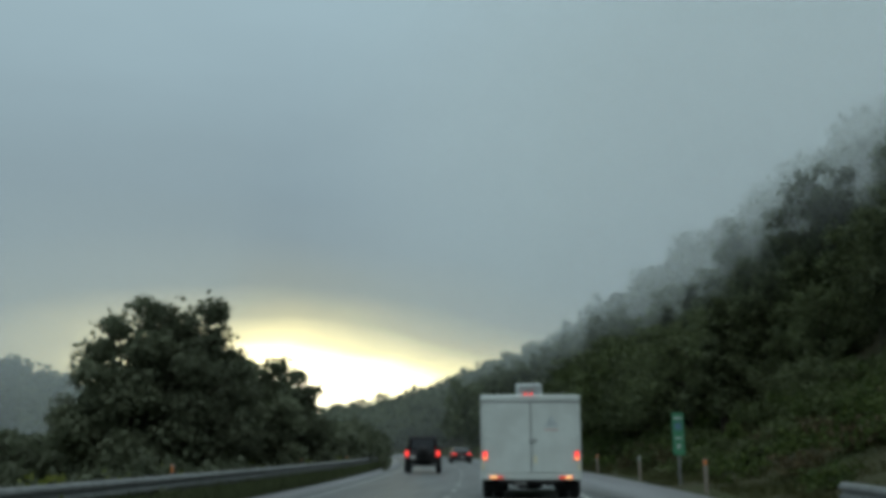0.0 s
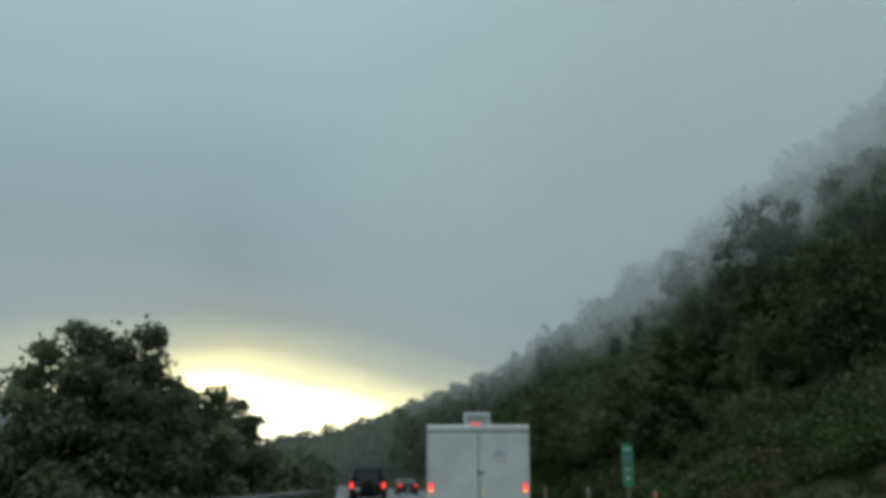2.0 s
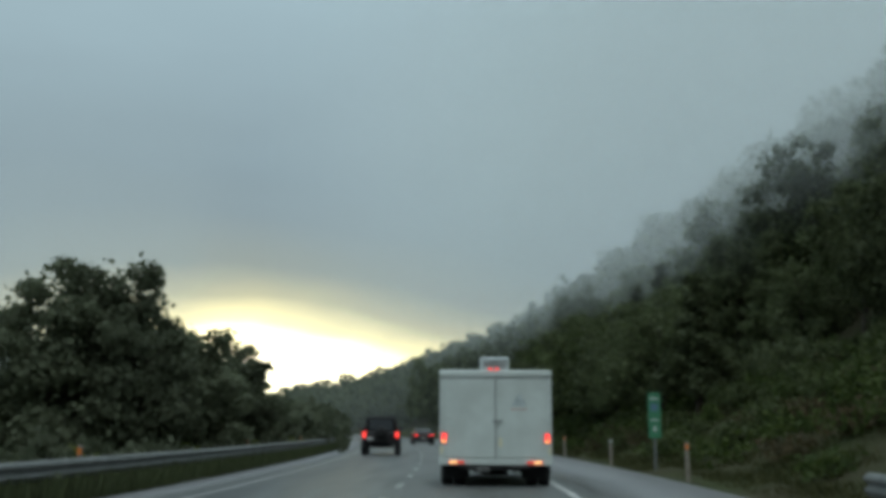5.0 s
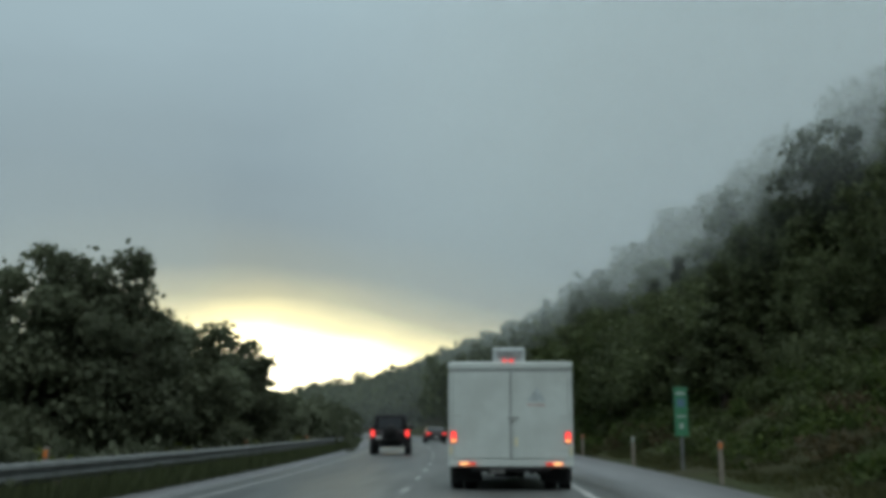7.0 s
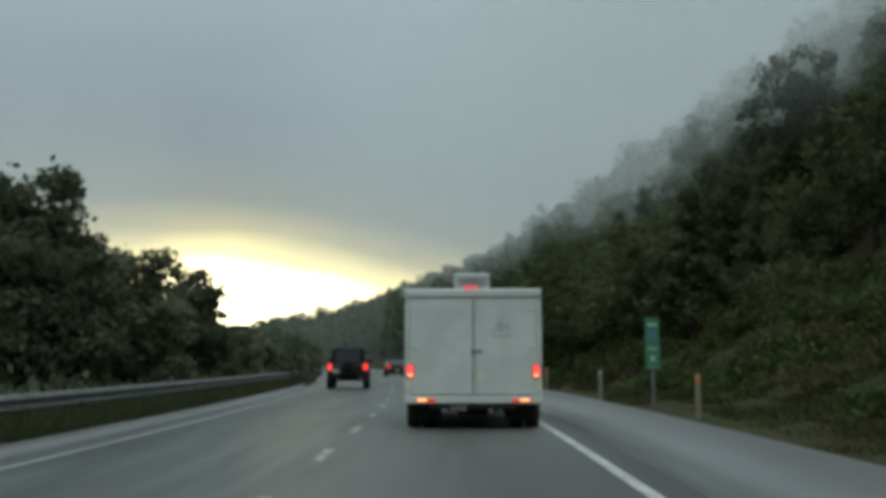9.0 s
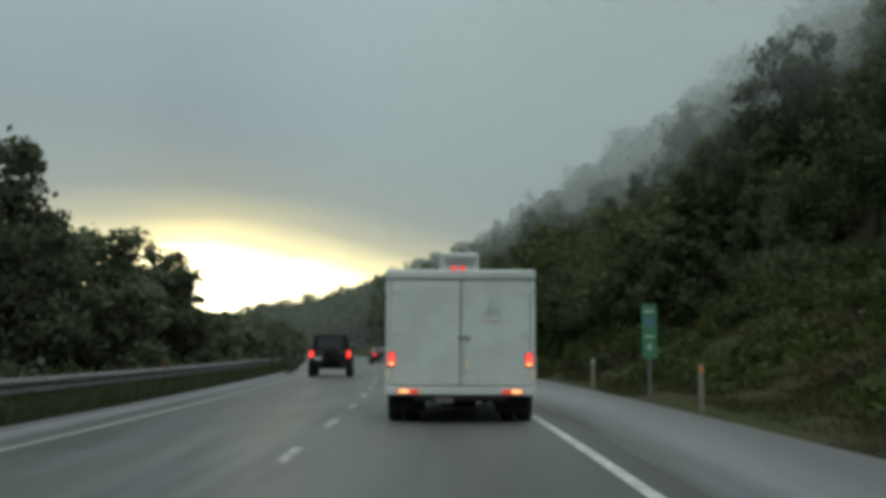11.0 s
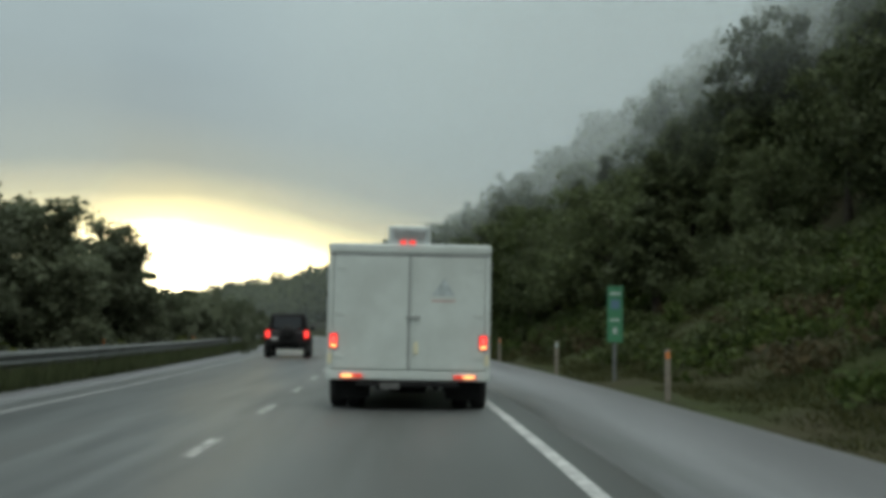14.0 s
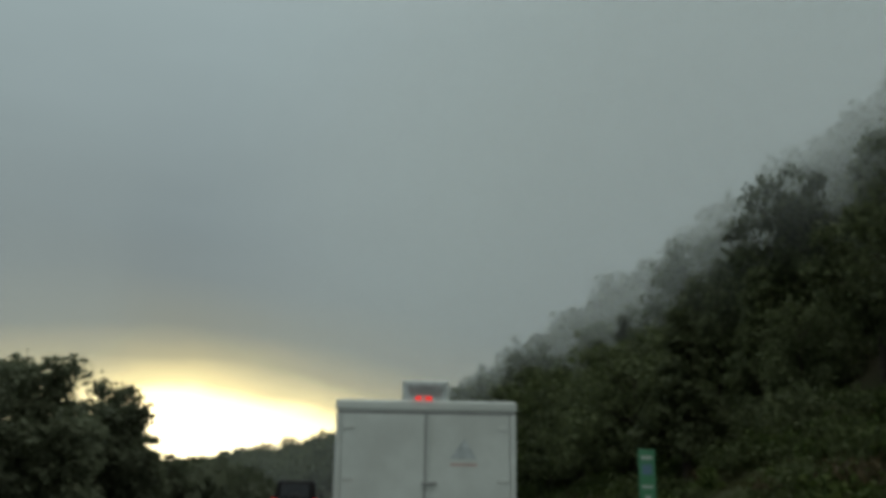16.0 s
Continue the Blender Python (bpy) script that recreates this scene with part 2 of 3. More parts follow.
def worn(m, under, scale, low, high):
    """Paint rubbed through to the road in flecks."""
    n, l = m.node_tree.nodes, m.node_tree.links
    b = n["Principled BSDF"]
    src = b.inputs["Base Color"].links[0].from_socket
    tc, nz, r, mx = n.new("ShaderNodeTexCoord"), n.new("ShaderNodeTexNoise"), n.new("ShaderNodeMapRange"), n.new("ShaderNodeMix")
    l.new(tc.outputs["Object"], nz.inputs["Vector"])
    nz.inputs["Scale"].default_value, nz.inputs["Detail"].default_value, nz.inputs["Roughness"].default_value = scale, 6, 0.7
    r.inputs["From Min"].default_value, r.inputs["From Max"].default_value = low, high
    l.new(nz.outputs[0], r.inputs["Value"])
    mx.data_type = "RGBA"
    l.new(r.outputs[0], mx.inputs[0])
    l.new(src, mx.inputs[6])
    mx.inputs[7].default_value = (*under, 1)
    l.new(mx.outputs[2], b.inputs["Base Color"])


along_road(M_ROAD)
along_road(M_SHOULDER)
worn(M_LINE, (0.17, 0.18, 0.176), 5.0, 0.46, 0.66)
M_DASH = mat("lane_dash_paint", (0.62, 0.62, 0.61), 0.5, vary=0.25, scale=5, fine=70, bump=0.1, second=(0.36, 0.365, 0.36), second_scale=1.6)
worn(M_DASH, (0.10, 0.106, 0.104), 6.0, 0.42, 0.60)
M_LINE_FADED = mat("faded_road_paint", (0.40, 0.40, 0.385), 0.5, vary=0.25, scale=4, fine=60, bump=0.1, second=(0.27, 0.275, 0.27), second_scale=0.7)
worn(M_LINE_FADED, (0.18, 0.19, 0.186), 4.0, 0.40, 0.62)
wear_bands(M_ROAD, [(-1.8, 0.55), (-2.7, 0.8), (-3.7, 0.9), (-4.6, 0.8)], (0.078, 0.084, 0.083))
wear_bands(M_ROAD, [(0.05, 0.45), (-1.25, 0.3), (-3.45, 0.4), (2.35, 0.5)], (0.10, 0.104, 0.10))
wear_bands(M_SHOULDER, [(2.35, 0.85), (-5.6, 0.4)], (0.115, 0.12, 0.118))


def cloud_mat(name, z0, z1, z2, z3, dense, haze, x_from, x_full):
    """Thin cloud: haze below z0, dense over z1, clear again over z3; it thins out from x_full to x_from."""
    m = bpy.data.materials.new(name)
    m.use_nodes = True
    n, l = m.node_tree.nodes, m.node_tree.links
    n.clear()

    def mth(op, a, b=None, clamp=False):
        q = n.new("ShaderNodeMath")
        q.operation, q.use_clamp = op, clamp
        for s, val in zip(q.inputs, (a, b)):
            if isinstance(val, (int, float)):
                s.default_value = val
            elif val is not None:
                l.new(val, s)
        return q.outputs[0]

    def smooth(val, a, b):
        q = n.new("ShaderNodeMapRange")
        q.interpolation_type = "SMOOTHSTEP"
        q.inputs["From Min"].default_value, q.inputs["From Max"].default_value = a, b
        l.new(val, q.inputs["Value"])
        return q.outputs[0]

    tc, sep, nz = n.new("ShaderNodeTexCoord"), n.new("ShaderNodeSeparateXYZ"), n.new("ShaderNodeTexNoise")
    l.new(tc.outputs["Object"], sep.inputs[0])
    l.new(tc.outputs["Object"], nz.inputs["Vector"])
    nz.inputs["Scale"].default_value, nz.inputs["Detail"].default_value, nz.inputs["Roughness"].default_value = 0.7 / (z1 - z0), 3, 0.5
    z = mth("ADD", sep.outputs[2], mth("MULTIPLY", mth("SUBTRACT", nz.outputs[0], 0.5), (z1 - z0) * 0.8))
    thick = mth("MULTIPLY", smooth(z, z0, z1), smooth(sep.outputs[0], x_from, x_full))
    mist = mth("MULTIPLY", smooth(sep.outputs[0], x_from, x_from + (7.0 if x_full > x_from else -7.0)), haze)
    a = mth("ADD", mth("MULTIPLY", thick, dense - haze), mist)
    a = mth("MULTIPLY", a, smooth(sep.outputs[2], 0.0, 1.6))
    a = mth("MULTIPLY", a, mth("SUBTRACT", 1.0, smooth(z, z2, z3)))
    tr, df = n.new("ShaderNodeBsdfTransparent"), n.new("ShaderNodeBsdfDiffuse")
    df.inputs[0].default_value = (0.82, 0.91, 0.91, 1)
    up_n = n.new("ShaderNodeCombineXYZ")
    up_n.inputs[1].default_value, up_n.inputs[2].default_value = -0.56, 0.828
    l.new(up_n.outputs[0], df.inputs["Normal"])
    mx, out = n.new("ShaderNodeMixShader"), n.new("ShaderNodeOutputMaterial")
    l.new(a, mx.inputs[0])
    l.new(tr.outputs[0], mx.inputs[1])
    l.new(df.outputs[0], mx.inputs[2])
    l.new(mx.outputs[0], out.inputs[0])
    return m


# ---- mesh helpers ----
def finish(name, bm, material, smooth=False):
    me = bpy.data.meshes.new(name)
    bm.normal_update()
    bm.to_mesh(me)
    bm.free()
    me.materials.append(material)
    if smooth:
        me.shade_smooth()
    return me


def part(name, bm, material, parent, label="", smooth=False):
    ob = new(name, finish(name, bm, material, smooth))
    ob.parent = parent
    if label:
        ob["label"] = label
    return ob


def box(x0, x1, y0, y1, z0, z1, bevel=0.0, seg=2, bm=None):
    b = bmesh.new()
    vs = [b.verts.new((x, y, z)) for z in (z0, z1) for y in (y0, y1) for x in (x0, x1)]
    for f in ((0, 2, 3, 1), (4, 5, 7, 6), (0, 1, 5, 4), (1, 3, 7, 5), (3, 2, 6, 7), (2, 0, 4, 6)):
        b.faces.new([vs[i] for i in f])
    if bevel:
        bmesh.ops.bevel(b, geom=b.edges[:], offset=bevel, segments=seg, affect="EDGES", profile=0.5)
    if bm is None:
        return b
    me = bpy.data.meshes.new("tmp")
    b.to_mesh(me)
    b.free()
    bm.from_mesh(me)
    bpy.data.meshes.remove(me)
    return bm


def tube(p, q, r0, r1=None, n=12, bm=None, caps=True):
    bm = bm or bmesh.new()
    r1 = r0 if r1 is None else r1
    p, q = Vector(p), Vector(q)
    rot = (q - p).to_track_quat("Z", "Y").to_matrix()
    rings = []
    for c, r in ((p, r0), (q, r1)):
        rings.append([bm.verts.new(c + rot @ Vector((r * math.cos(2 * math.pi * i / n), r * math.sin(2 * math.pi * i / n), 0))) for i in range(n)])
    for i in range(n):
        j = (i + 1) % n
        bm.faces.new((rings[0][i], rings[0][j], rings[1][j], rings[1][i]))
    if caps:
        bm.faces.new(rings[0][::-1])
        bm.faces.new(rings[1])
    return bm


def lathe(profile, axis_y0, n=24, bm=None, cx=0.0, cz=0.0):
    """Turns (offset along x, radius) pairs round the x axis."""
    bm = bm or bmesh.new()
    rings = [[bm.verts.new((cx + a, axis_y0 + r * math.cos(2 * math.pi * i / n), cz + r * math.sin(2 * math.pi * i / n))) for i in range(n)] for a, r in profile]
    for ra, rb in zip(rings, rings[1:]):
        for i in range(n):
            j = (i + 1) % n
            bm.faces.new((ra[i], ra[j], rb[j], rb[i]))
    bm.faces.new(rings[0][::-1])
    bm.faces.new(rings[-1])
    bmesh.ops.recalc_face_normals(bm, faces=bm.faces[:])
    return bm


def grid_mesh(name, pts, material, smooth=True):
    """pts: array rows x columns x 3."""
    r, c, _ = pts.shape
    me = bpy.data.meshes.new(name)
    idx = np.arange(r * c).reshape(r, c)
    quads = np.stack([idx[:-1, :-1], idx[:-1, 1:], idx[1:, 1:], idx[1:, :-1]], -1).reshape(-1, 4)
    quad_mesh(me, pts.reshape(-1, 3), quads)
    me.materials.append(material)
    if smooth:
        me.shade_smooth()
    return me


def quad_mesh(me, verts, quads):
    me.vertices.add(len(verts))
    me.vertices.foreach_set("co", np.asarray(verts, np.float32).ravel())
    me.loops.add(quads.size)
    me.loops.foreach_set("vertex_index", quads.astype(np.int32).ravel())
    me.polygons.add(len(quads))
    me.polygons.foreach_set("loop_start", np.arange(0, quads.size, 4, dtype=np.int32))
    me.update(calc_edges=True)
    me.validate()


def thing(name, label, category, group="", kind="", at=(0, 0, 0)):
    ob = new(name)
    ob.location = at
    return tagged(ob, label, category, group, kind)


# ---- the lie of the land ----
def curve(y):
    """How far the road has swung to the left at y."""
    y = np.asarray(y, float)
    s, far = np.clip(y + 15, 0, 125), np.clip(y - 180, 0, 250)
    return -0.0009 * s * s - 0.225 * np.clip(y - 110, 0, 4000) - 0.0007 * far * far - 0.35 * np.clip(y - 430, 0, 4000)


def land(xr, y):
    """Height of the ground at xr to the right of the lane's middle."""
    xr, y = np.asarray(xr, float), np.asarray(y, float)
    z = np.interp(xr, [-2600, -400, -150, -95, -50, -14, -9, -7.6, -6.85, 4.9, 5.6, 7.2, 11, 15, 29, 48, 92, 300, 2600],
                  [30, 50, 38, 15, -2.5, -0.8, -0.35, -0.12, -0.03, -0.03, -0.1, 0.15, 2.1, 3.6, 12, 28, 70, 110, 110])
    z = np.where(xr > 8, z * np.interp(y, [70, 200, 420, 900], [1.0, 0.66, 0.30, 0.10]), z)
    z = np.where(xr < -50, -2.5 + (z + 2.5) * np.interp(y, [220, 420], [1.0, 0.15]), z)
    far = np.clip((np.abs(xr) - 9) / 15, 0, 1)
    z = z + far * (1.1 * np.sin(xr * 0.21 + y * 0.09) + 0.8 * np.sin(y * 0.17 - xr * 0.1) + 2.0 * np.sin(y * 0.035 + 1.3) * np.clip((xr - 15) / 30, 0, 1))
    return z


xs = np.concatenate([-np.geomspace(2500, 42, 26), np.arange(-40, -8, 2.0), np.arange(-8, 16, 0.6), np.arange(16, 80, 2.5), np.geomspace(82, 2500, 22)])
ys = np.concatenate([-np.geomspace(2500, 62, 16), np.arange(-60, 120, 2.5), np.geomspace(122, 3500, 60)])
gx, gy = np.meshgrid(xs, ys)
gz = land(gx, gy)
jit = np.random.rand(*gz.shape) * 0.22 * (np.abs(gx + 1) > 6.6)
ground = new("ground", grid_mesh("ground", np.stack([gx + curve(gy), gy, gz + jit - 0.11 * (np.abs(gx + 1) > 6.6)], -1), M_GROUND))
tagged(ground, "grassy verge and wooded hillside beside the wet highway", "ground", kind="structure")


def strip(name, x0, x1, y0, y1, z, material, parent=None, label="", step=2.0, thick=0.0):
    yy = np.arange(y0, y1 + 0.01, step) if y1 - y0 > step else np.array([y0, y1])
    c = curve(yy)
    a = np.stack([c + x0, yy, np.full_like(yy, z)], -1)
    b = np.stack([c + x1, yy, np.full_like(yy, z)], -1)
    lines = [a, b]
    if thick:
        lines = [a - (0, 0, thick), a, b, b - (0, 0, thick)]
    ob = new(name, grid_mesh(name, np.stack(lines, 1), material, smooth=False))
    uv = ob.data.uv_layers.new(name="across")
    idx = np.empty(len(ob.data.loops), np.int32)
    ob.data.loops.foreach_get("vertex_index", idx)
    across = np.tile(np.array([x0, x1] if not thick else [x0, x0, x1, x1]), len(yy))
    along = np.repeat(yy, len(lines))
    uv.data.foreach_set("uv", np.stack([across[idx], along[idx]], -1).astype(np.float32).ravel())
    ob.parent = parent
    if label:
        ob["label"] = label
    return ob


road = strip("road", -5.75, 2.25, -80, 900, 0.0, M_ROAD, step=2.0, thick=0.25)
tagged(road, "wet grey two-lane carriageway curving gently away", "road", kind="structure")
shoulder = strip("pavement", 2.25, 5.0, -80, 900, -0.004, M_SHOULDER, step=2.0, thick=0.2)
tagged(shoulder, "pale concrete hard shoulder along the carriageway", "pavement", kind="structure")
shoulder_2 = strip("pavement", -6.85, -5.75, -80, 900, -0.004, M_SHOULDER, step=2.0, thick=0.2)
tagged(shoulder_2, "narrow paved shoulder beside the guardrail", "pavement", kind="structure")
strip("edge_line", 1.68, 1.83, -80, 500, 0.006, M_LINE, road, "white painted edge line")
strip("edge_line", -5.28, -5.13, -80, 500, 0.006, M_LINE_FADED, road, "worn and faded painted edge line")
for k in range(32):
    y0 = -38.0 + 4.65 * k
    strip("lane_dash", -1.82, -1.68, y0, y0 + 1.75, 0.007, M_DASH, road, step=0.5)


# ---- trees ----
def leaf_cloud(rng, centres, radii, count, size, flat=0.75):
    """Random leaf quads on the outside of clumps."""
    k = rng.choice(len(centres), count, p=radii ** 2 / np.sum(radii ** 2))
    d = rng.normal(size=(count, 3))
    d /= np.linalg.norm(d, axis=1, keepdims=True)
    rr = radii[k] * (0.3 + 1.0 * rng.random(count) ** 0.75)
    p = centres[k] + d * rr[:, None] * np.array([1, 1, flat])
    fill = rng.random(count) < 0.28
    j = (k + 1 + rng.integers(0, 3, count)) % len(centres)
    f = rng.random(count)[:, None]
    mid = centres[k] * (1 - f) + centres[j] * f + rng.normal(size=(count, 3)) * (radii[k] * 0.45)[:, None]
    p = np.where(fill[:, None], mid, p)
    nrm = d + rng.normal(size=(count, 3)) * 0.6
    nrm /= np.linalg.norm(nrm, axis=1, keepdims=True)
    t = np.cross(nrm, rng.normal(size=(count, 3)))
    t /= np.linalg.norm(t, axis=1, keepdims=True)
    b = np.cross(nrm, t)
    s = size * (0.6 + 0.8 * rng.random(count))[:, None]
    v = np.stack([p - t * s, p + b * s * 0.55, p + t * s, p - b * s * 0.55], 1)
    return v.reshape(-1, 3)


def crown_points(rng, height, spread, shape):
    """Clump centres and radii for a crown. shape: 0 round, 1 tall and narrow, 2 open and leaning."""
    n = 34 if shape != 1 else 26
    c, r = [], []
    for i in range(n):
        f = (i + 0.5) / n
        if shape == 1:
            z, rad = height * (0.18 + 0.8 * f), spread * (1.02 - f) * 0.8
        elif shape == 2:
            z, rad = height * (0.3 + 0.67 * f), spread * (0.35 + 0.65 * math.sin(math.pi * f))
        else:
            z, rad = height * (0.2 + 0.74 * f), spread * (0.45 + 0.55 * math.sin(math.pi * (0.15 + 0.75 * f)))
        a = i * 2.4 + rng.random() * 0.8
        q = rad * (0.35 + 0.6 * rng.random())
        c.append((q * math.cos(a), q * math.sin(a), z + rng.normal() * 0.03 * height))
        r.append(spread * (0.20 + 0.19 * rng.random()) * (0.85 if shape == 2 else 1.0) * (1.15 - 0.5 * f))
    return np.array(c), np.array(r)


def tree_parts(rng, height, spread, shape, leaves, size):
    c, r = crown_points(rng, height, spread, shape)
    v = leaf_cloud(rng, c, r, leaves, size)
    me = bpy.data.meshes.new("crown")
    quad_mesh(me, v, np.arange(len(v)).reshape(-1, 4))
    bm = bmesh.new()
    top = height * (0.9 if shape == 1 else 0.72)
    rad = height * 0.018 + 0.05
    lean = rng.normal(size=2) * 0.02 * height
    last, lr = Vector((0, 0, -0.6)), rad * 1.35
    for i in range(1, 5):
        f = i / 4
        nxt = Vector((lean[0] * f * f, lean[1] * f * f, top * f))
        nr = rad * (1 - 0.8 * f)
        tube(last, nxt, lr, nr, 8, bm, caps=False)
        last, lr = nxt, nr
    for i in range(0, len(c), 2):
        z0 = min(top * 0.92, max(height * 0.15, c[i][2] * 0.72))
        f = z0 / top
        tube((lean[0] * f * f, lean[1] * f * f, z0), c[i], rad * 0.38 * (1 - 0.6 * f), 0.015, 5, bm, caps=False)
    return me, finish("trunk", bm, M_BARK, True)


def make_tree(seed, height, spread, shape, leaves, size, material, name, label, group):
    rng = np.random.default_rng(seed)
    crown, trunk = tree_parts(rng, height, spread, shape, leaves, size)
    crown.materials.append(material)
    t = thing(name, label, "tree", group)
    for n_, me in (("trunk", trunk), ("crown", crown)):
        o = new(n_, me)
        o.parent = t
    return t


def plant(proto, xr, y, scale, turn, first):
    m = pose(float(curve(y)) + xr, y, float(land(xr, y)) - 0.05, 0, 0, turn) @ Matrix.Diagonal((scale[0], scale[0], scale[1], 1))
    if not first:
        proto.matrix_basis = m
        return proto
    s = proto.scale.copy()
    proto.scale = (1, 1, 1)
    o = copy_thing(proto, m)
    proto.scale = s
    return o


rng = np.random.default_rng(7)
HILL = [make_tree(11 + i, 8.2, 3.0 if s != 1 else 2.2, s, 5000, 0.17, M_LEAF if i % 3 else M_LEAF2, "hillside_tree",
                  lab, "trees on the hillside") for i, (s, lab) in enumerate([
                      (0, "dark green broadleaf tree on the misty hillside"), (0, "bushy dark green tree on the misty slope"),
                      (1, "tall narrow dark tree on the hillside"), (0, "spreading dark broadleaf tree above the bank"),
                      (2, "open crowned leggy tree on the hillside"), (0, "rounded dark green tree at the wood's edge")])]
used = [False] * 6
for y in np.arange(-27, 112, 5.0):
    for xr in np.arange(12.8, 46, 5.0):
        if xr > max(24, 0.62 * (y + 24) + 4) or (y < 24 and xr < 15):
            continue
        k = int(rng.integers(6))
        edge = (0.62 if xr < 15 else 0.82 if xr < 20 else 0.95) * (0.78 if y < 30 else 1.0)
        s = edge * (0.8 + 0.45 * rng.random())
        plant(HILL[k], xr + rng.normal() * 1.2, y + rng.normal() * 1.3, (s * 1.05, s * (0.9 + 0.3 * rng.random())), rng.random() * 360, used[k])
        used[k] = True
for y in np.arange(22, 112, 4.2):
    k = int(rng.integers(6))
    s = 0.55 + 0.3 * rng.random()
    plant(HILL[k], 10.6 + rng.normal() * 0.9 - 0.6 * min(1, (y - 22) / 20), y + rng.normal(), (s * 1.15, s * (0.85 + 0.3 * rng.random())), rng.random() * 360, True)

LEFT = [make_tree(31 + i, 6.6, 2.3, s, 15000 if s != 2 else 8000, 0.115, M_LEAF_MIST, "roadside_tree", lab, "trees behind the guardrail")
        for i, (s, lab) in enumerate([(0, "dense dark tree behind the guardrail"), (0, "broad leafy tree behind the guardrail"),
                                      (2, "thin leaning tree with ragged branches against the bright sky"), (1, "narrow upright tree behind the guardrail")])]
LEFT_SPOTS = [(-10.1, 21.0, 0.78, 0.86, 2), (-9.9, 24.0, 0.62, 0.6, 0), (-10.0, 28.5, 0.66, 0.52, 1), (-9.6, 17.8, 0.90, 0.70, 0), (-10.8, 14.6, 1.0, 0.76, 1), (-9.8, 11.2, 0.95, 0.78, 0),
              (-11.2, 8.4, 1.05, 0.90, 1), (-10.2, 5.6, 0.9, 0.98, 0), (-11.6, 4.2, 0.9, 0.98, 1), (-14, 18, 1.1, 0.78, 0), (-15, 13, 1.1, 0.95, 1), (-13.0, 24, 0.9, 0.5, 1), (-11.0, 27, 0.8, 0.46, 0), (-10.6, 32, 0.8, 0.46, 1),
              (-11.5, -12.5, 1.1, 0.9, 0), (-10.9, -17, 1.0, 0.9, 1), (-12.2, -21.5, 1.1, 0.9, 3), (-11.0, -26, 1.0, 0.85, 0),
              (-10.0, 37, 0.85, 0.50, 0), (-10.4, 42, 0.9, 0.52, 1), (-10.0, 47, 0.9, 0.54, 0), (-12.6, -8, 0.9, 0.7, 3)]
used = [False] * 4
for xr, y, s, h, k in LEFT_SPOTS:
    plant(LEFT[k], xr, y, (s, h), rng.random() * 360, used[k])
    used[k] = True


def woods(name, label, spots, leaves, size, seed, material, shapes=2):
    """Far woods, too many to count, as one mesh."""
    r = np.random.default_rng(seed)
    allv = []
    for xr, y, h, w in spots:
        c, rad = crown_points(r, h, w, int(r.integers(shapes)))
        v = leaf_cloud(r, c, rad, leaves, size)
        allv.append(v + np.array([float(curve(y)) + xr, y, float(land(xr, y))]))
    v = np.concatenate(allv)
    me = bpy.data.meshes.new(name)
    quad_mesh(me, v, np.arange(len(v)).reshape(-1, 4))
    me.materials.append(material)
    return tagged(new(name, me), label, "trees", kind="stuff")


spots = [(xr + rng.normal() * 1.5, y + rng.normal() * 2, 8 + 4 * rng.random(), 3.3 + rng.random()) for y in np.arange(50, 112, 5.5) for xr in np.arange(48, 92, 6)]
woods("upper_woods", "dark misty woods on the upper hillside", spots, 420, 0.55, 3, M_LEAF, 1)
spots = [(xr + rng.normal() * 1.5, y + rng.normal() * 2, 8 + 4 * rng.random(), 3.6 + rng.random()) for y in np.arange(116, 460, 7) for xr in np.arange(11, 92, 7.5)]
spots += [(xr + rng.normal() * 3, y + rng.normal() * 4, 9 + 5 * rng.random(), 5 + 2 * rng.random()) for y in np.arange(465, 1000, 14) for xr in np.arange(6, 110, 11)]
woods("far_woods", "hazy woods along the far hillside", spots, 180, 0.85, 4, M_LEAF, 1)
spots = [(-9.0 - 38 * rng.random() ** 2.2 - 0.01 * y, y, (1.4 + 0.025 * (y + 17)) * (0.7 + 0.5 * rng.random()), 1.6 + 0.012 * y + rng.random()) for y in 30 + 400 * rng.random(520) ** 1.3]
ridge = [(xr + rng.normal() * 2, y + rng.normal() * 3, 7 + 4 * rng.random(), 3.5 + rng.random()) for y in np.arange(100, 300, 9) for xr in np.arange(-150, -48, 8)]
woods("ridge_woods", "hazy woods on the low ridge across the valley", ridge, 190, 0.8, 9, M_LEAF, 1)
woods("valley_woods", "low hazy woods along the valley floor", spots, 270, 0.44, 5, M_LEAF_MIST, 1)
for seed, mat_, count, tall, name_, lab in (
        (6, M_LEAF3, 360, 0.8, "bank_scrub", "light green scrub on the roadside bank"),
        (16, M_LEAF2, 200, 1.1, "bank_brambles", "dark green brambles and bushes on the roadside bank"),
        (26, M_BRACKEN, 80, 0.42, "bank_bracken", "brown dead bracken in patches on the bank")):
    xq = rng.random(count) ** 0.7
    yq = np.where(rng.random(count) < 0.55, rng.uniform(-30, 28, count), rng.uniform(28, 95, count))
    spots = [(7.0 + (9.5 if y < 26 else 7.5) * q, y, tall * (0.35 + 1.0 * rng.random()) * (0.6 + 0.7 * q), 0.7 + 0.9 * rng.random()) for q, y in zip(xq, yq)]
    woods(name_, lab, spots, 300, 0.10, seed, mat_)
spots = [(rng.uniform(13.5, 24), y, 0.9 + 1.4 * rng.random(), 1.0 + 0.8 * rng.random()) for y in rng.uniform(-8, 40, 170)]
woods("understorey", "dark undergrowth beneath the hillside trees", spots, 260, 0.13, 36, M_LEAF)
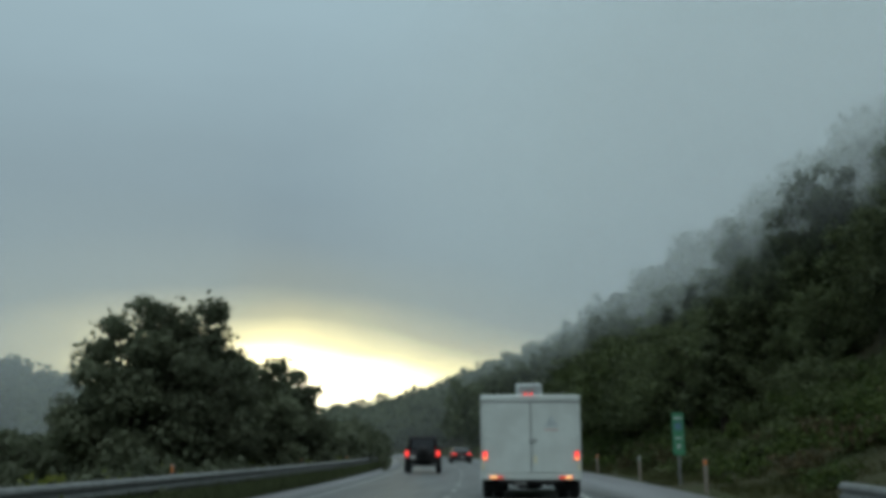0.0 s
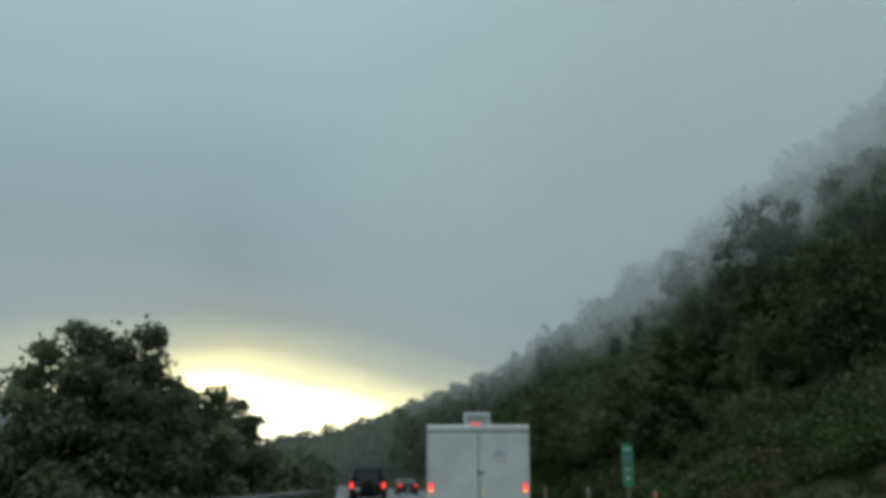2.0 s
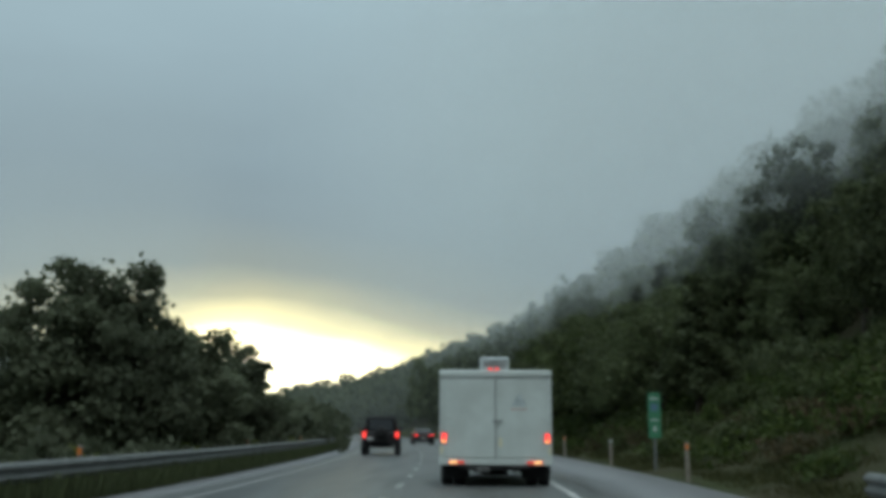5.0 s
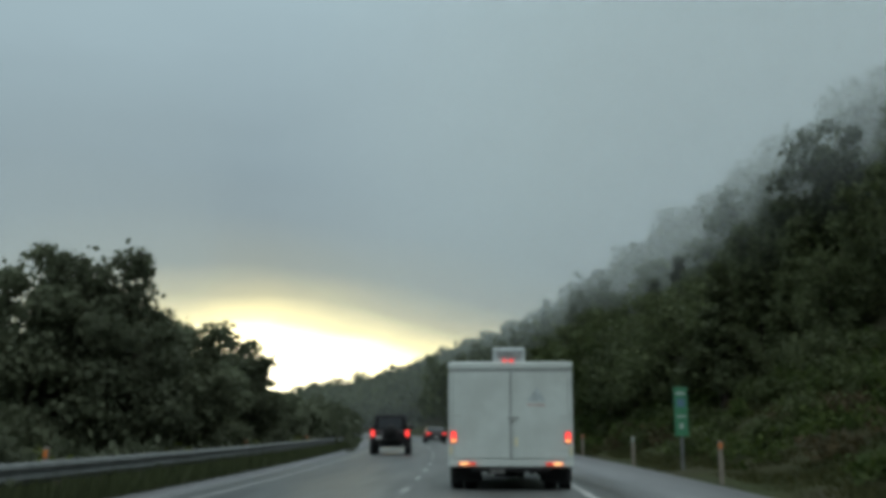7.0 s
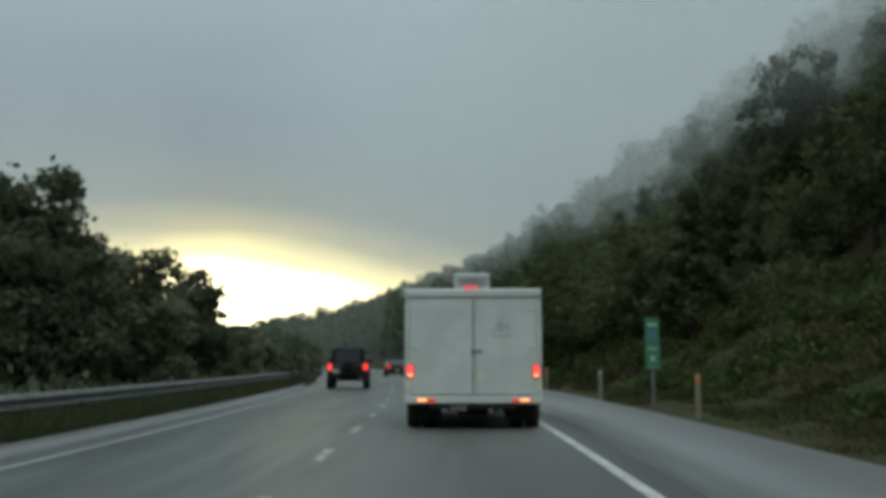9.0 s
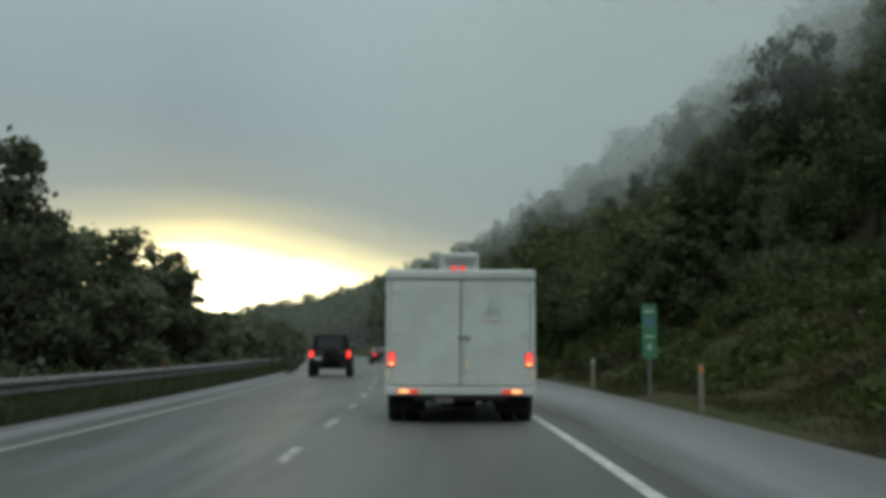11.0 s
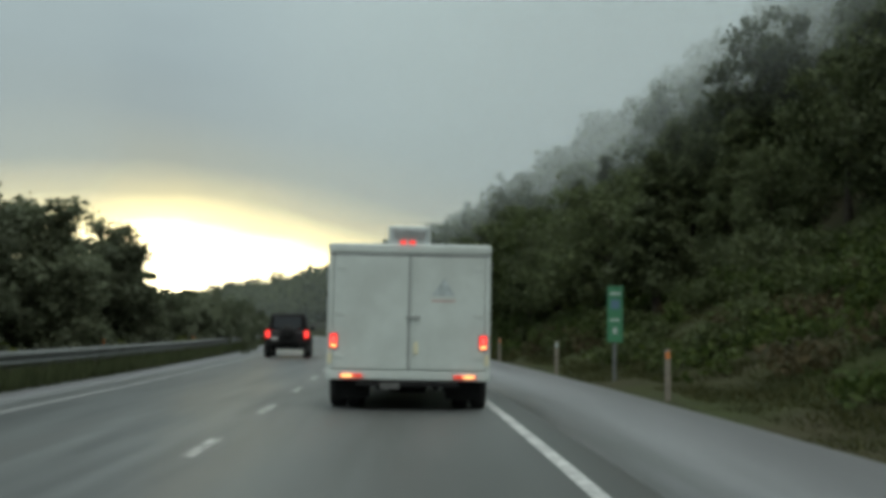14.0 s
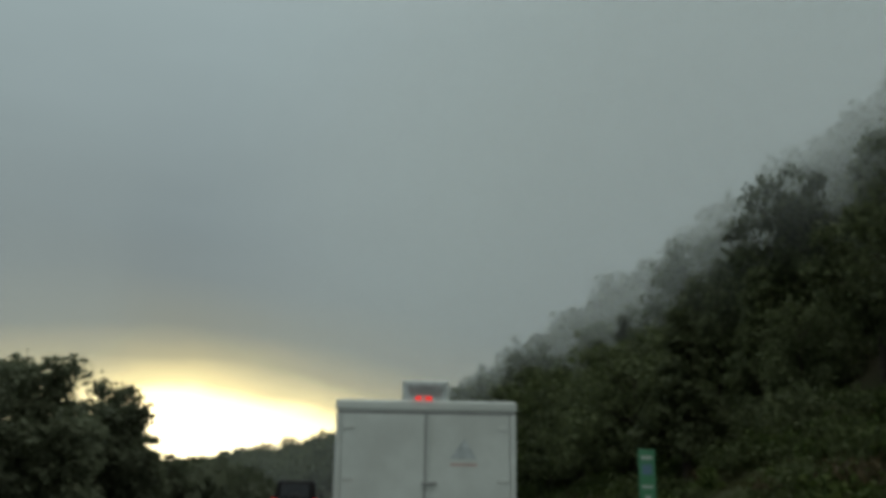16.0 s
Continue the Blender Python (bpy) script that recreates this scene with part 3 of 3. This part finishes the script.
spots = [(-7.75 - 2.4 * rng.random() ** 1.5, y, 0.4 + 0.9 * rng.random(), 0.6 + 0.5 * rng.random()) for y in rng.uniform(-32, 70, 220)]
woods("guardrail_scrub", "dark scrub growing behind the guardrail", spots, 240, 0.11, 8, M_LEAF_MIST)

spots = [(-7.9 - 1.1 * rng.random(), y, 0.55 + 0.5 * rng.random(), 0.5 + 0.5 * rng.random()) for y in rng.uniform(-12, 34, 70)]
woods("guardrail_weeds", "bright green weeds standing above the guardrail", spots, 260, 0.09, 18, M_WEED)


def grass(name, label, x0, x1, y0, y1, count, seed, tall=1.0, material=None, edge=0.0):
    r = np.random.default_rng(seed)
    x, y = r.uniform(x0, x1, count), r.uniform(y0, y1, count)
    z = land(x, y) - 0.02
    a = r.random(count) * 6.28
    h, w = tall * (0.08 + 0.16 * r.random(count)), 0.012 + 0.01 * r.random(count)
    if edge:
        h = h * np.clip((x - x0) / edge, 0.15, 1.0) * (0.7 + 0.5 * np.sin(y * 1.9 + x * 3.1) * np.sin(y * 0.73))
    dx, dy = np.cos(a) * w, np.sin(a) * w
    lx, ly = r.normal(size=count) * 0.09, r.normal(size=count) * 0.09
    X = x + curve(y)
    v = np.stack([np.stack([X - dx, y - dy, z], -1), np.stack([X + dx, y + dy, z], -1),
                  np.stack([X + dx * 0.3 + lx, y + dy * 0.3 + ly, z + h], -1), np.stack([X - dx * 0.3 + lx, y - dy * 0.3 + ly, z + h], -1)], 1).reshape(-1, 3)
    me = bpy.data.meshes.new(name)
    quad_mesh(me, v, np.arange(len(v)).reshape(-1, 4))
    me.materials.append(material or M_GRASS)
    return tagged(new(name, me), label, "grass", kind="stuff")


grass("verge_grass", "rough grass on the verge beside the shoulder", 4.9, 12.5, -32, 60, 120000, 1, edge=1.5)
grass("rail_grass", "rough grass under and behind the guardrail", -10.5, -7.1, -32, 50, 50000, 2)
grass("rail_weeds", "tall dark weeds growing up under the guardrail", -7.75, -6.72, -32, 60, 44000, 3, 2.3, M_LEAF)


# ---- low cloud hanging on the hill ----
def cloud_bank(y0, z0, z1, haze, x_from, x_full, top, seed):
    """One bank of drifting cloud along the hillside, soft at its edges; with haze it hangs down to the ground."""
    c = float(curve(y0))
    low = -4.0 if haze else z0 - 0.4 * (z1 - z0)
    side = 1 if x_full > x_from else -1
    X, Z = np.meshgrid(np.linspace(x_from, side * (70 + y0 * 1.1), 24), np.linspace(low, top, 16), indexing="ij")
    Y = 0.5 * np.sin(X * 0.02 + Z * 0.015 + seed)
    m = cloud_mat("drifting_cloud", z0, z1, top * 0.5, top * 0.95, 0.24, haze, x_from, x_full)
    o = new("backdrop_cloud", grid_mesh("backdrop_cloud", np.stack([X, Y, Z], -1), m))
    o.location = (c, y0, 0)
    return tagged(o, "low grey cloud drifting over the wooded hillside", "cloud", kind="structure")


cloud_bank(17, 10, 21, 0.0, 2, 15, 62, 1)
cloud_bank(26, 9.5, 20, 0.0, 1, 15, 64, 2)
cloud_bank(36, 9, 20, 0.0, -1, 15, 68, 3)
cloud_bank(49, 8, 19, 0.0, -4, 12, 74, 4)
cloud_bank(70, 8, 19, 0.0, -8, 8, 84, 5)
cloud_bank(104, 8, 20, 0.03, -14, 6, 96, 6)
cloud_bank(160, 9, 24, 0.07, -20, 6, 110, 7)
cloud_bank(62, 4, 13, 0.12, -16, -40, 40, 8)
cloud_bank(92, 4, 15, 0.13, -22, -60, 46, 9)


# ---- guardrails ----
def guardrail(xr, y0, y1, side, label, flare=False):
    t = thing("guardrail", label, "guardrail", at=(0, 0, 0))
    prof = [(a, h - 0.05) for a, h in ((0.0, 0.43), (0.03, 0.45), (0.075, 0.50), (0.075, 0.53), (0.02, 0.575), (0.02, 0.605), (0.075, 0.65), (0.075, 0.68), (0.03, 0.73), (0.0, 0.75))]
    span = 3.81
    n = int((y1 - y0) / span)

    def place(y):
        bend = 0.004 * max(0, y - (y1 - 12)) ** 2 if flare else 0
        return float(curve(y)) + xr + side * -bend, float(land(xr, y))

    for i in range(n):
        ya, yb = y0 + i * span, y0 + (i + 1) * span + 0.12
        yy = np.linspace(ya, yb, 4)
        pts = []
        for y in yy:
            x, z = place(y)
            pts.append([(x + side * (a + 0.004 * (i % 2)), y, h) for a, h in prof] + [(x + side * (a - 0.006), y, h) for a, h in prof[::-1]] + [(x + side * (prof[0][0] + 0.004 * (i % 2)), y, prof[0][1])])
        o = new("rail_beam", grid_mesh("rail_beam", np.array(pts), M_STEEL, smooth=False))
        o.parent = t
        for y in (ya, (ya + yb) / 2):
            x, z = place(y)
            px = x - side * 0.16
            part("post", box(px - 0.06, px + 0.06, y - 0.075, y + 0.075, z - 0.5, 0.69, 0.008, 1), M_POST, t)
            part("block", box(min(x - side * 0.1, x), max(x - side * 0.1, x) - 0.002, y - 0.07, y + 0.07, 0.39, 0.69, 0.006, 1), M_POST, t)
    return t


guardrail(-7.0, -40, 120, 1, "long galvanised steel guardrail on weathered posts")
guardrail(4.75, -42.5, -5.6, -1, "short galvanised steel guardrail beside the shoulder", True)


# ---- posts and signs ----
def delineator(xr, y, label, orange):
    x, z = float(curve(y)) + xr, float(land(xr, y))
    t = thing("marker_post", label, "marker post", "marker posts along the road", at=(x, y, z))
    bm = box(-0.055, 0.055, -0.02, 0.02, -0.3, 1.02, 0.012, 2)
    part("post", bm, M_TAN, t)
    part("reflector", box(-0.04, 0.04, -0.028, -0.021, 0.84, 0.97, 0.003, 1), M_ORANGE if orange else M_SIGNWHITE, t, "orange reflector" if orange else "white reflector")
    return t


for i, y in enumerate((-11.5, 3.6, 15.0, 27, 40, 54)):
    delineator(5.35, y, "slim pale roadside marker post with an orange reflector" if i % 2 else "slim pale roadside marker post at the shoulder's edge", i % 2)
for y in (-3.0, 12.0, 26.0, 40.0):
    delineator(-7.75, y, "slim marker post with an orange reflector behind the guardrail", True)


def mile_sign(xr, y, height, width, low, rows, label):
    x, z = float(curve(y)) + xr, float(land(xr, y))
    t = thing("road_sign", label, "road sign", at=(x, y, z))
    part("sign_post", box(-0.045, 0.045, 0.02, 0.08, -0.5, low + height - 0.1, 0.006, 1), M_STEEL, t, "galvanised steel post")
    b = part("sign_board", box(-width / 2, width / 2, -0.006, 0.012, low, low + height, 0.005, 1), M_SIGN, t, "green reflective board")
    for z0, h, w, m in rows:
        part("sign_bar", box(-w / 2, w / 2, -0.012, -0.008, low + z0, low + z0 + h, 0.001, 1), m, b)
    return t


mile_sign(5.9, 10.0, 1.45, 0.40, 1.05, [(1.22, 0.08, 0.28, M_SIGNWHITE), (0.86, 0.24, 0.24, M_SIGNBLUE), (0.55, 0.06, 0.26, M_SIGNWHITE), (0.22, 0.16, 0.12, M_SIGNWHITE)], "tall narrow green marker sign with a blue shield on the verge")


# ---- vehicles ----
def wheel(parent, x, y, r, w, n=28):
    prof = [(-w / 2, r * 0.62), (-w / 2, r * 0.9), (-w * 0.42, r * 0.985), (-w * 0.2, r), (w * 0.2, r), (w * 0.42, r * 0.985), (w / 2, r * 0.9), (w / 2, r * 0.62)]
    o = new("wheel")
    o.parent, o.location = parent, (x, y, r)
    part("tyre", lathe(prof, 0, n), M_TYRE, o, smooth=True)
    part("rim", lathe([(-w * 0.53, r * 0.2), (-w * 0.5, r * 0.6), (w * 0.5, r * 0.6), (w * 0.53, r * 0.2)], 0, n), M_RIM, o, smooth=True)
    return o


def truck(at):
    t = thing("box_truck", "white box truck with twin rear doors and lit tail lamps", "truck", at=at)
    W = 1.24
    body = part("cargo_box", box(-W, W, 0.03, 4.6, 0.465, 2.54, 0.05, 3), M_WHITE, t, "white box body")
    part("roof_trim", box(-W - 0.012, W + 0.012, -0.005, 4.6, 2.385, 2.53, 0.03, 3), M_WHITE2, t, "white roof edge cap")
    part("trim_lip", box(-W + 0.03, W - 0.03, -0.014, 0.02, 2.345, 2.382, 0.008, 1), M_SEAL, t, "dark drip rail")
    for s in (-1, 1):
        x0, x1 = sorted((s * 0.014, s * (W - 0.09)))
        d = part("rear_door", box(x0, x1, -0.012, 0.028, 0.62, 2.34, 0.012, 2), M_WHITE2, t, "white panelled rear door")
        for z in (0.82, 1.46, 2.16):
            hx = s * (W - 0.10)
            part("hinge", box(min(hx, hx - s * 0.16), max(hx, hx - s * 0.16), -0.022, -0.012, z - 0.03, z + 0.03, 0.004, 1), M_WHITE, d)
        part("corner_post", box(min(s * (W - 0.082), s * W), max(s * (W - 0.082), s * W), -0.008, 0.03, 0.485, 2.34, 0.012, 2), M_WHITE, t)
        lamp = part("tail_lamp", box(s * 1.135 - 0.055, s * 1.135 + 0.055, -0.045, -0.008, 0.94, 1.15, 0.02, 3), M_RED, t, "lit red tail lamp")
        part("bulb", box(s * 1.135 - 0.03, s * 1.135 + 0.03, -0.052, -0.046, 1.02, 1.11, 0.003, 1), M_REDHOT, lamp, "bright lamp core")
        part("amber_lens", box(s * 1.135 - 0.04, s * 1.135 + 0.04, -0.052, -0.046, 0.955, 0.995, 0.003, 1), M_AMBER, lamp, "glowing amber lens")
        part("lamp_rim", box(s * 1.135 - 0.075, s * 1.135 + 0.075, -0.018, -0.0085, 0.92, 1.17, 0.004, 1), M_SEAL, lamp, "dark rubber surround")
        low = part("marker_lamp", box(s * 0.86 - 0.17, s * 0.86 + 0.17, -0.05, -0.012, 0.495, 0.555, 0.012, 2), M_DIMRED, t, "low red and amber lamp strip")
        part("amber_lens", box(s * 0.92 - 0.08, s * 0.92 + 0.08, -0.056, -0.051, 0.505, 0.547, 0.003, 1), M_AMBER, low, "glowing amber lens")
        for x in (1.10, 0.82):
            wheel(t, s * x, 0.85, 0.39, 0.25)
        wheel(t, s * 0.98, 5.5, 0.39, 0.25)
        part("mud_flap", box(s * 0.85 - 0.27, s * 0.85 + 0.27, 0.30, 0.315, 0.17, 0.465, 0.004, 1), M_DARK, t, "black rubber mud flap")
        part("corner_reflector", box(s * 1.19 - 0.03, s * 1.19 + 0.03, -0.02, -0.0085, 0.70, 0.86, 0.004, 1), M_PALE, t, "pale corner reflector")
    part("latch_plate", box(0.075, 0.145, -0.03, -0.0125, 0.86, 1.04, 0.008, 2), M_PALE, t, "pale yellow latch plate")
    part("door_seam", box(-0.0135, 0.0135, -0.008, 0.028, 0.62, 2.34), M_SEAL, t, "dark seal between the doors")
    lock = part("lock_bar", tube((0.06, -0.03, 0.64), (0.06, -0.03, 2.32), 0.011, n=8), M_WHITE, t, "slim steel lock rod")
    part("lock_handle", box(-0.05, 0.17, -0.06, -0.036, 1.40, 1.435, 0.008, 1), M_SEAL, lock, "grey latch handle")
    part("sill", box(-W + 0.02, W - 0.02, -0.02, 0.028, 0.465, 0.60, 0.015, 2), M_WHITE, t, "white rear sill")
    bmp = part("step_bumper", box(-0.78, 0.78, -0.10, 0.25, 0.365, 0.435, 0.02, 2), M_DARK, t, "dark step bumper")
    part("number_plate", box(-0.42, -0.12, -0.115, -0.103, 0.335, 0.43, 0.004, 1), M_PLATE_DIM, bmp, "dull grey blank plate")
    for s in (-1, 1):
        part("chassis_rail", box(s * 0.42 - 0.05, s * 0.42 + 0.05, 0.1, 6.4, 0.31, 0.455, 0.01, 1), M_DARK, t)
    part("axle", tube((-1.0, 0.85, 0.39), (1.0, 0.85, 0.39), 0.07, n=12), M_DARK, t)
    part("differential", lathe([(-0.16, 0.05), (-0.1, 0.15), (0.1, 0.15), (0.16, 0.05)], 0.85, 14, cz=0.39), M_DARK, t, smooth=True)
    part("spare_tank", box(-0.34, 0.30, 1.2, 2.2, 0.20, 0.40, 0.06, 3), M_DARK, t)
    part("exhaust", tube((0.55, -0.02, 0.33), (0.55, 0.7, 0.35), 0.035, n=10), M_DARK, t)
    unit = part("roof_unit", box(-0.35, 0.31, 0.25, 1.25, 2.53, 2.84, 0.035, 3), M_WHITE, t, "white roof unit")
    part("grille", box(-0.325, 0.285, 0.235, 0.249, 2.56, 2.815, 0.006, 1), M_GREYMARK, unit, "grey louvred grille")
    for i in range(4):
        part("louvre", box(-0.26, 0.22, 0.222, 0.234, 2.63 + 0.036 * i, 2.645 + 0.036 * i), M_SEAL, unit)
    for x in (-0.11, 0.03):
        part("brake_lamp", box(x - 0.045, x + 0.045, -0.03, 0.012, 2.535, 2.585, 0.008, 1), M_RED, t, "lit high brake lamp")
    b = bmesh.new()
    rings = [[b.verts.new((x, y, z)) for x, z in ((0.34, 1.75), (0.70, 1.75), (0.53, 2.02))] for y in (-0.0155, -0.0122)]
    b.faces.new(rings[0]), b.faces.new(rings[1][::-1])
    for k in range(3):
        b.faces.new((rings[0][k], rings[1][k], rings[1][(k + 1) % 3], rings[0][(k + 1) % 3]))
    part("emblem", b, M_GREYMARK, t, "faded blue-grey three-sided emblem")
    part("lettering_bar", box(0.34, 0.70, -0.016, -0.0135, 1.655, 1.69), M_REDMARK, t, "faded red lettering bar")
    cab = part("cab", box(-1.0, 1.0, 4.65, 6.5, 0.45, 2.15, 0.12, 3), M_WHITE, t, "white driver's cab")
    part("windscreen", box(-0.85, 0.85, 6.46, 6.51, 1.3, 1.95, 0.03, 2), M_CARGLASS, cab)
    return t


def prism(profile, x0, x1, inset=0.0, bevel=0.03):
    """A side outline (y, z) drawn across from x0 to x1; points above inset lean inwards."""
    bm = bmesh.new()
    zmin, zmax = min(z for _, z in profile), max(z for _, z in profile)
    rings = []
    for x, s in ((x0, 1), (x1, -1)):
        rings.append([bm.verts.new((x + s * inset * (z - zmin) / (zmax - zmin), y, z)) for y, z in profile])
    n = len(profile)
    for i in range(n):
        j = (i + 1) % n
        bm.faces.new((rings[0][i], rings[0][j], rings[1][j], rings[1][i]))
    bm.faces.new(rings[0][::-1])
    bm.faces.new(rings[1])
    bmesh.ops.recalc_face_normals(bm, faces=bm.faces[:])
    bmesh.ops.bevel(bm, geom=bm.edges[:], offset=bevel, segments=2, affect="EDGES", profile=0.5)
    return bm


def suv(at, turn, label):
    t = thing("off_road_car", label, "car", at=at)
    t.rotation_euler = (0, 0, radians(turn))
    w, h = 0.80, 1.82
    part("body", prism([(0.0, 0.58), (-0.02, 1.04), (0.03, 1.12), (2.6, 1.12), (3.95, 1.05), (4.0, 0.58)], -w, w, 0.02, 0.04), M_BLACKCAR, t, "black slab-sided lower body")
    part("soft_top", prism([(0.03, 1.11), (0.12, h - 0.04), (0.3, h), (2.1, h), (2.5, 1.11)], -w + 0.02, w - 0.02, 0.10, 0.06), M_DARK, t, "dark fabric top")
    b = box(-0.55, 0.55, -0.006, 0.012, 1.2, h - 0.14, 0.005, 2)
    for v in b.verts:
        v.co.y += 0.02 + (v.co.z - 1.11) * 0.135 - 0.01
    part("rear_window", b, M_CARGLASS, t, "dark tinted rear window")
    for s in (-1, 1):
        lamp = part("tail_lamp", box(s * 0.79 - 0.085, s * 0.79 + 0.085, -0.06, 0.02, 0.82, 1.12, 0.025, 2), M_RED, t, "lit red tail lamp")
        part("bulb", box(s * 0.79 - 0.04, s * 0.79 + 0.04, -0.068, -0.061, 0.90, 1.05, 0.003, 1), M_REDHOT, lamp)
        for y in (0.55, 3.2):
            wheel(t, s * 0.80, y, 0.40, 0.27)
            part("fender", box(s * 0.80 - 0.15, s * 0.80 + 0.15, y - 0.5, y + 0.5, 0.84, 0.90, 0.025, 2), M_DARK, t)
        part("mirror", box(s * 0.93 - 0.1, s * 0.93 + 0.1, 2.35, 2.45, 1.15, 1.33, 0.03, 2), M_BLACKCAR, t)
    spare = new("spare_wheel")
    spare.parent = t
    spare.location = (0.05, -0.16, 0.98)
    spare.rotation_euler = (0, 0, radians(90))
    part("tyre", lathe([(-0.12, 0.22), (-0.12, 0.33), (-0.08, 0.37), (0.08, 0.37), (0.12, 0.33), (0.12, 0.22)], 0, 26), M_TYRE, spare, smooth=True)
    part("cover", lathe([(-0.135, 0.05), (-0.13, 0.25), (0.1, 0.25), (0.11, 0.05)], 0, 26), M_DARK, spare, smooth=True)
    part("bumper", box(-w, w, -0.15, 0.06, 0.50, 0.66, 0.03, 2), M_DARK, t, "dark steel rear bumper")
    part("number_plate", box(-0.66, -0.36, -0.035, -0.02, 0.72, 0.86, 0.005, 1), M_PLATE, t, "pale blank plate")
    part("axle", tube((-0.7, 0.55, 0.40), (0.7, 0.55, 0.40), 0.06, n=10), M_DARK, t)
    part("underbody", box(-0.45, 0.45, 0.3, 3.8, 0.42, 0.6, 0.03, 1), M_DARK, t)
    return t


truck((0.15, 0, 0))


def lane_spot(xr, y):
    return float(curve(y)) + xr, y, 0.0


suv(lane_spot(-3.75, 25.0), 4.4, "black boxy off-road car with a soft top and lit tail lamps")


def coupe(at, turn, label):
    t = thing("sports_car", label, "car", at=at)
    t.rotation_euler = (0, 0, radians(turn))
    w = 0.92
    part("body", prism([(0.0, 0.32), (-0.03, 0.72), (0.06, 0.90), (0.9, 0.93), (3.1, 0.90), (4.2, 0.72), (4.35, 0.35)], -w, w, 0.05, 0.06), M_BLACKCAR, t, "black low body")
    part("cabin", prism([(0.35, 0.92), (1.15, 1.30), (2.0, 1.32), (3.0, 0.90)], -w + 0.07, w - 0.07, 0.2, 0.06), M_BLACKCAR, t, "black sloping cabin")
    b = box(-0.60, 0.60, -0.008, 0.008, 0.0, 0.72, 0.004, 1)
    bmesh.ops.transform(b, matrix=Matrix.Translation((0, 0.47, 0.985)) @ Matrix.Rotation(radians(-64), 4, "X"), verts=b.verts[:])
    part("rear_window", b, M_CARGLASS, t, "sloping rear window reflecting the sky")
    for s in (-1, 1):
        lamp = part("tail_lamp", box(s * 0.66 - 0.16, s * 0.66 + 0.16, -0.06, 0.02, 0.70, 0.82, 0.025, 2), M_RED, t, "lit red tail lamp")
        part("bulb", box(s * 0.68 - 0.07, s * 0.68 + 0.07, -0.068, -0.061, 0.725, 0.795, 0.003, 1), M_REDHOT, lamp)
        for y in (0.8, 3.4):
            wheel(t, s * (w - 0.12), y, 0.32, 0.24)
        part("mirror", box(s * (w + 0.06) - 0.09, s * (w + 0.06) + 0.09, 2.55, 2.65, 0.90, 1.02, 0.03, 2), M_BLACKCAR, t)
    part("spoiler", box(-0.7, 0.7, 0.02, 0.26, 0.97, 1.0, 0.012, 2), M_BLACKCAR, t, "slim boot spoiler")
    part("bumper", box(-w + 0.02, w - 0.02, -0.10, 0.1, 0.30, 0.56, 0.05, 3), M_BLACKCAR, t)
    part("number_plate", box(-0.16, 0.16, -0.115, -0.102, 0.42, 0.53, 0.004, 1), M_PLATE, t, "pale blank plate")
    part("underbody", box(-0.7, 0.7, 0.2, 4.0, 0.2, 0.34, 0.02, 1), M_DARK, t)
    return t


coupe(lane_spot(-0.4, 60.0), 8, "low black sports coupe with lit tail lamps further ahead")
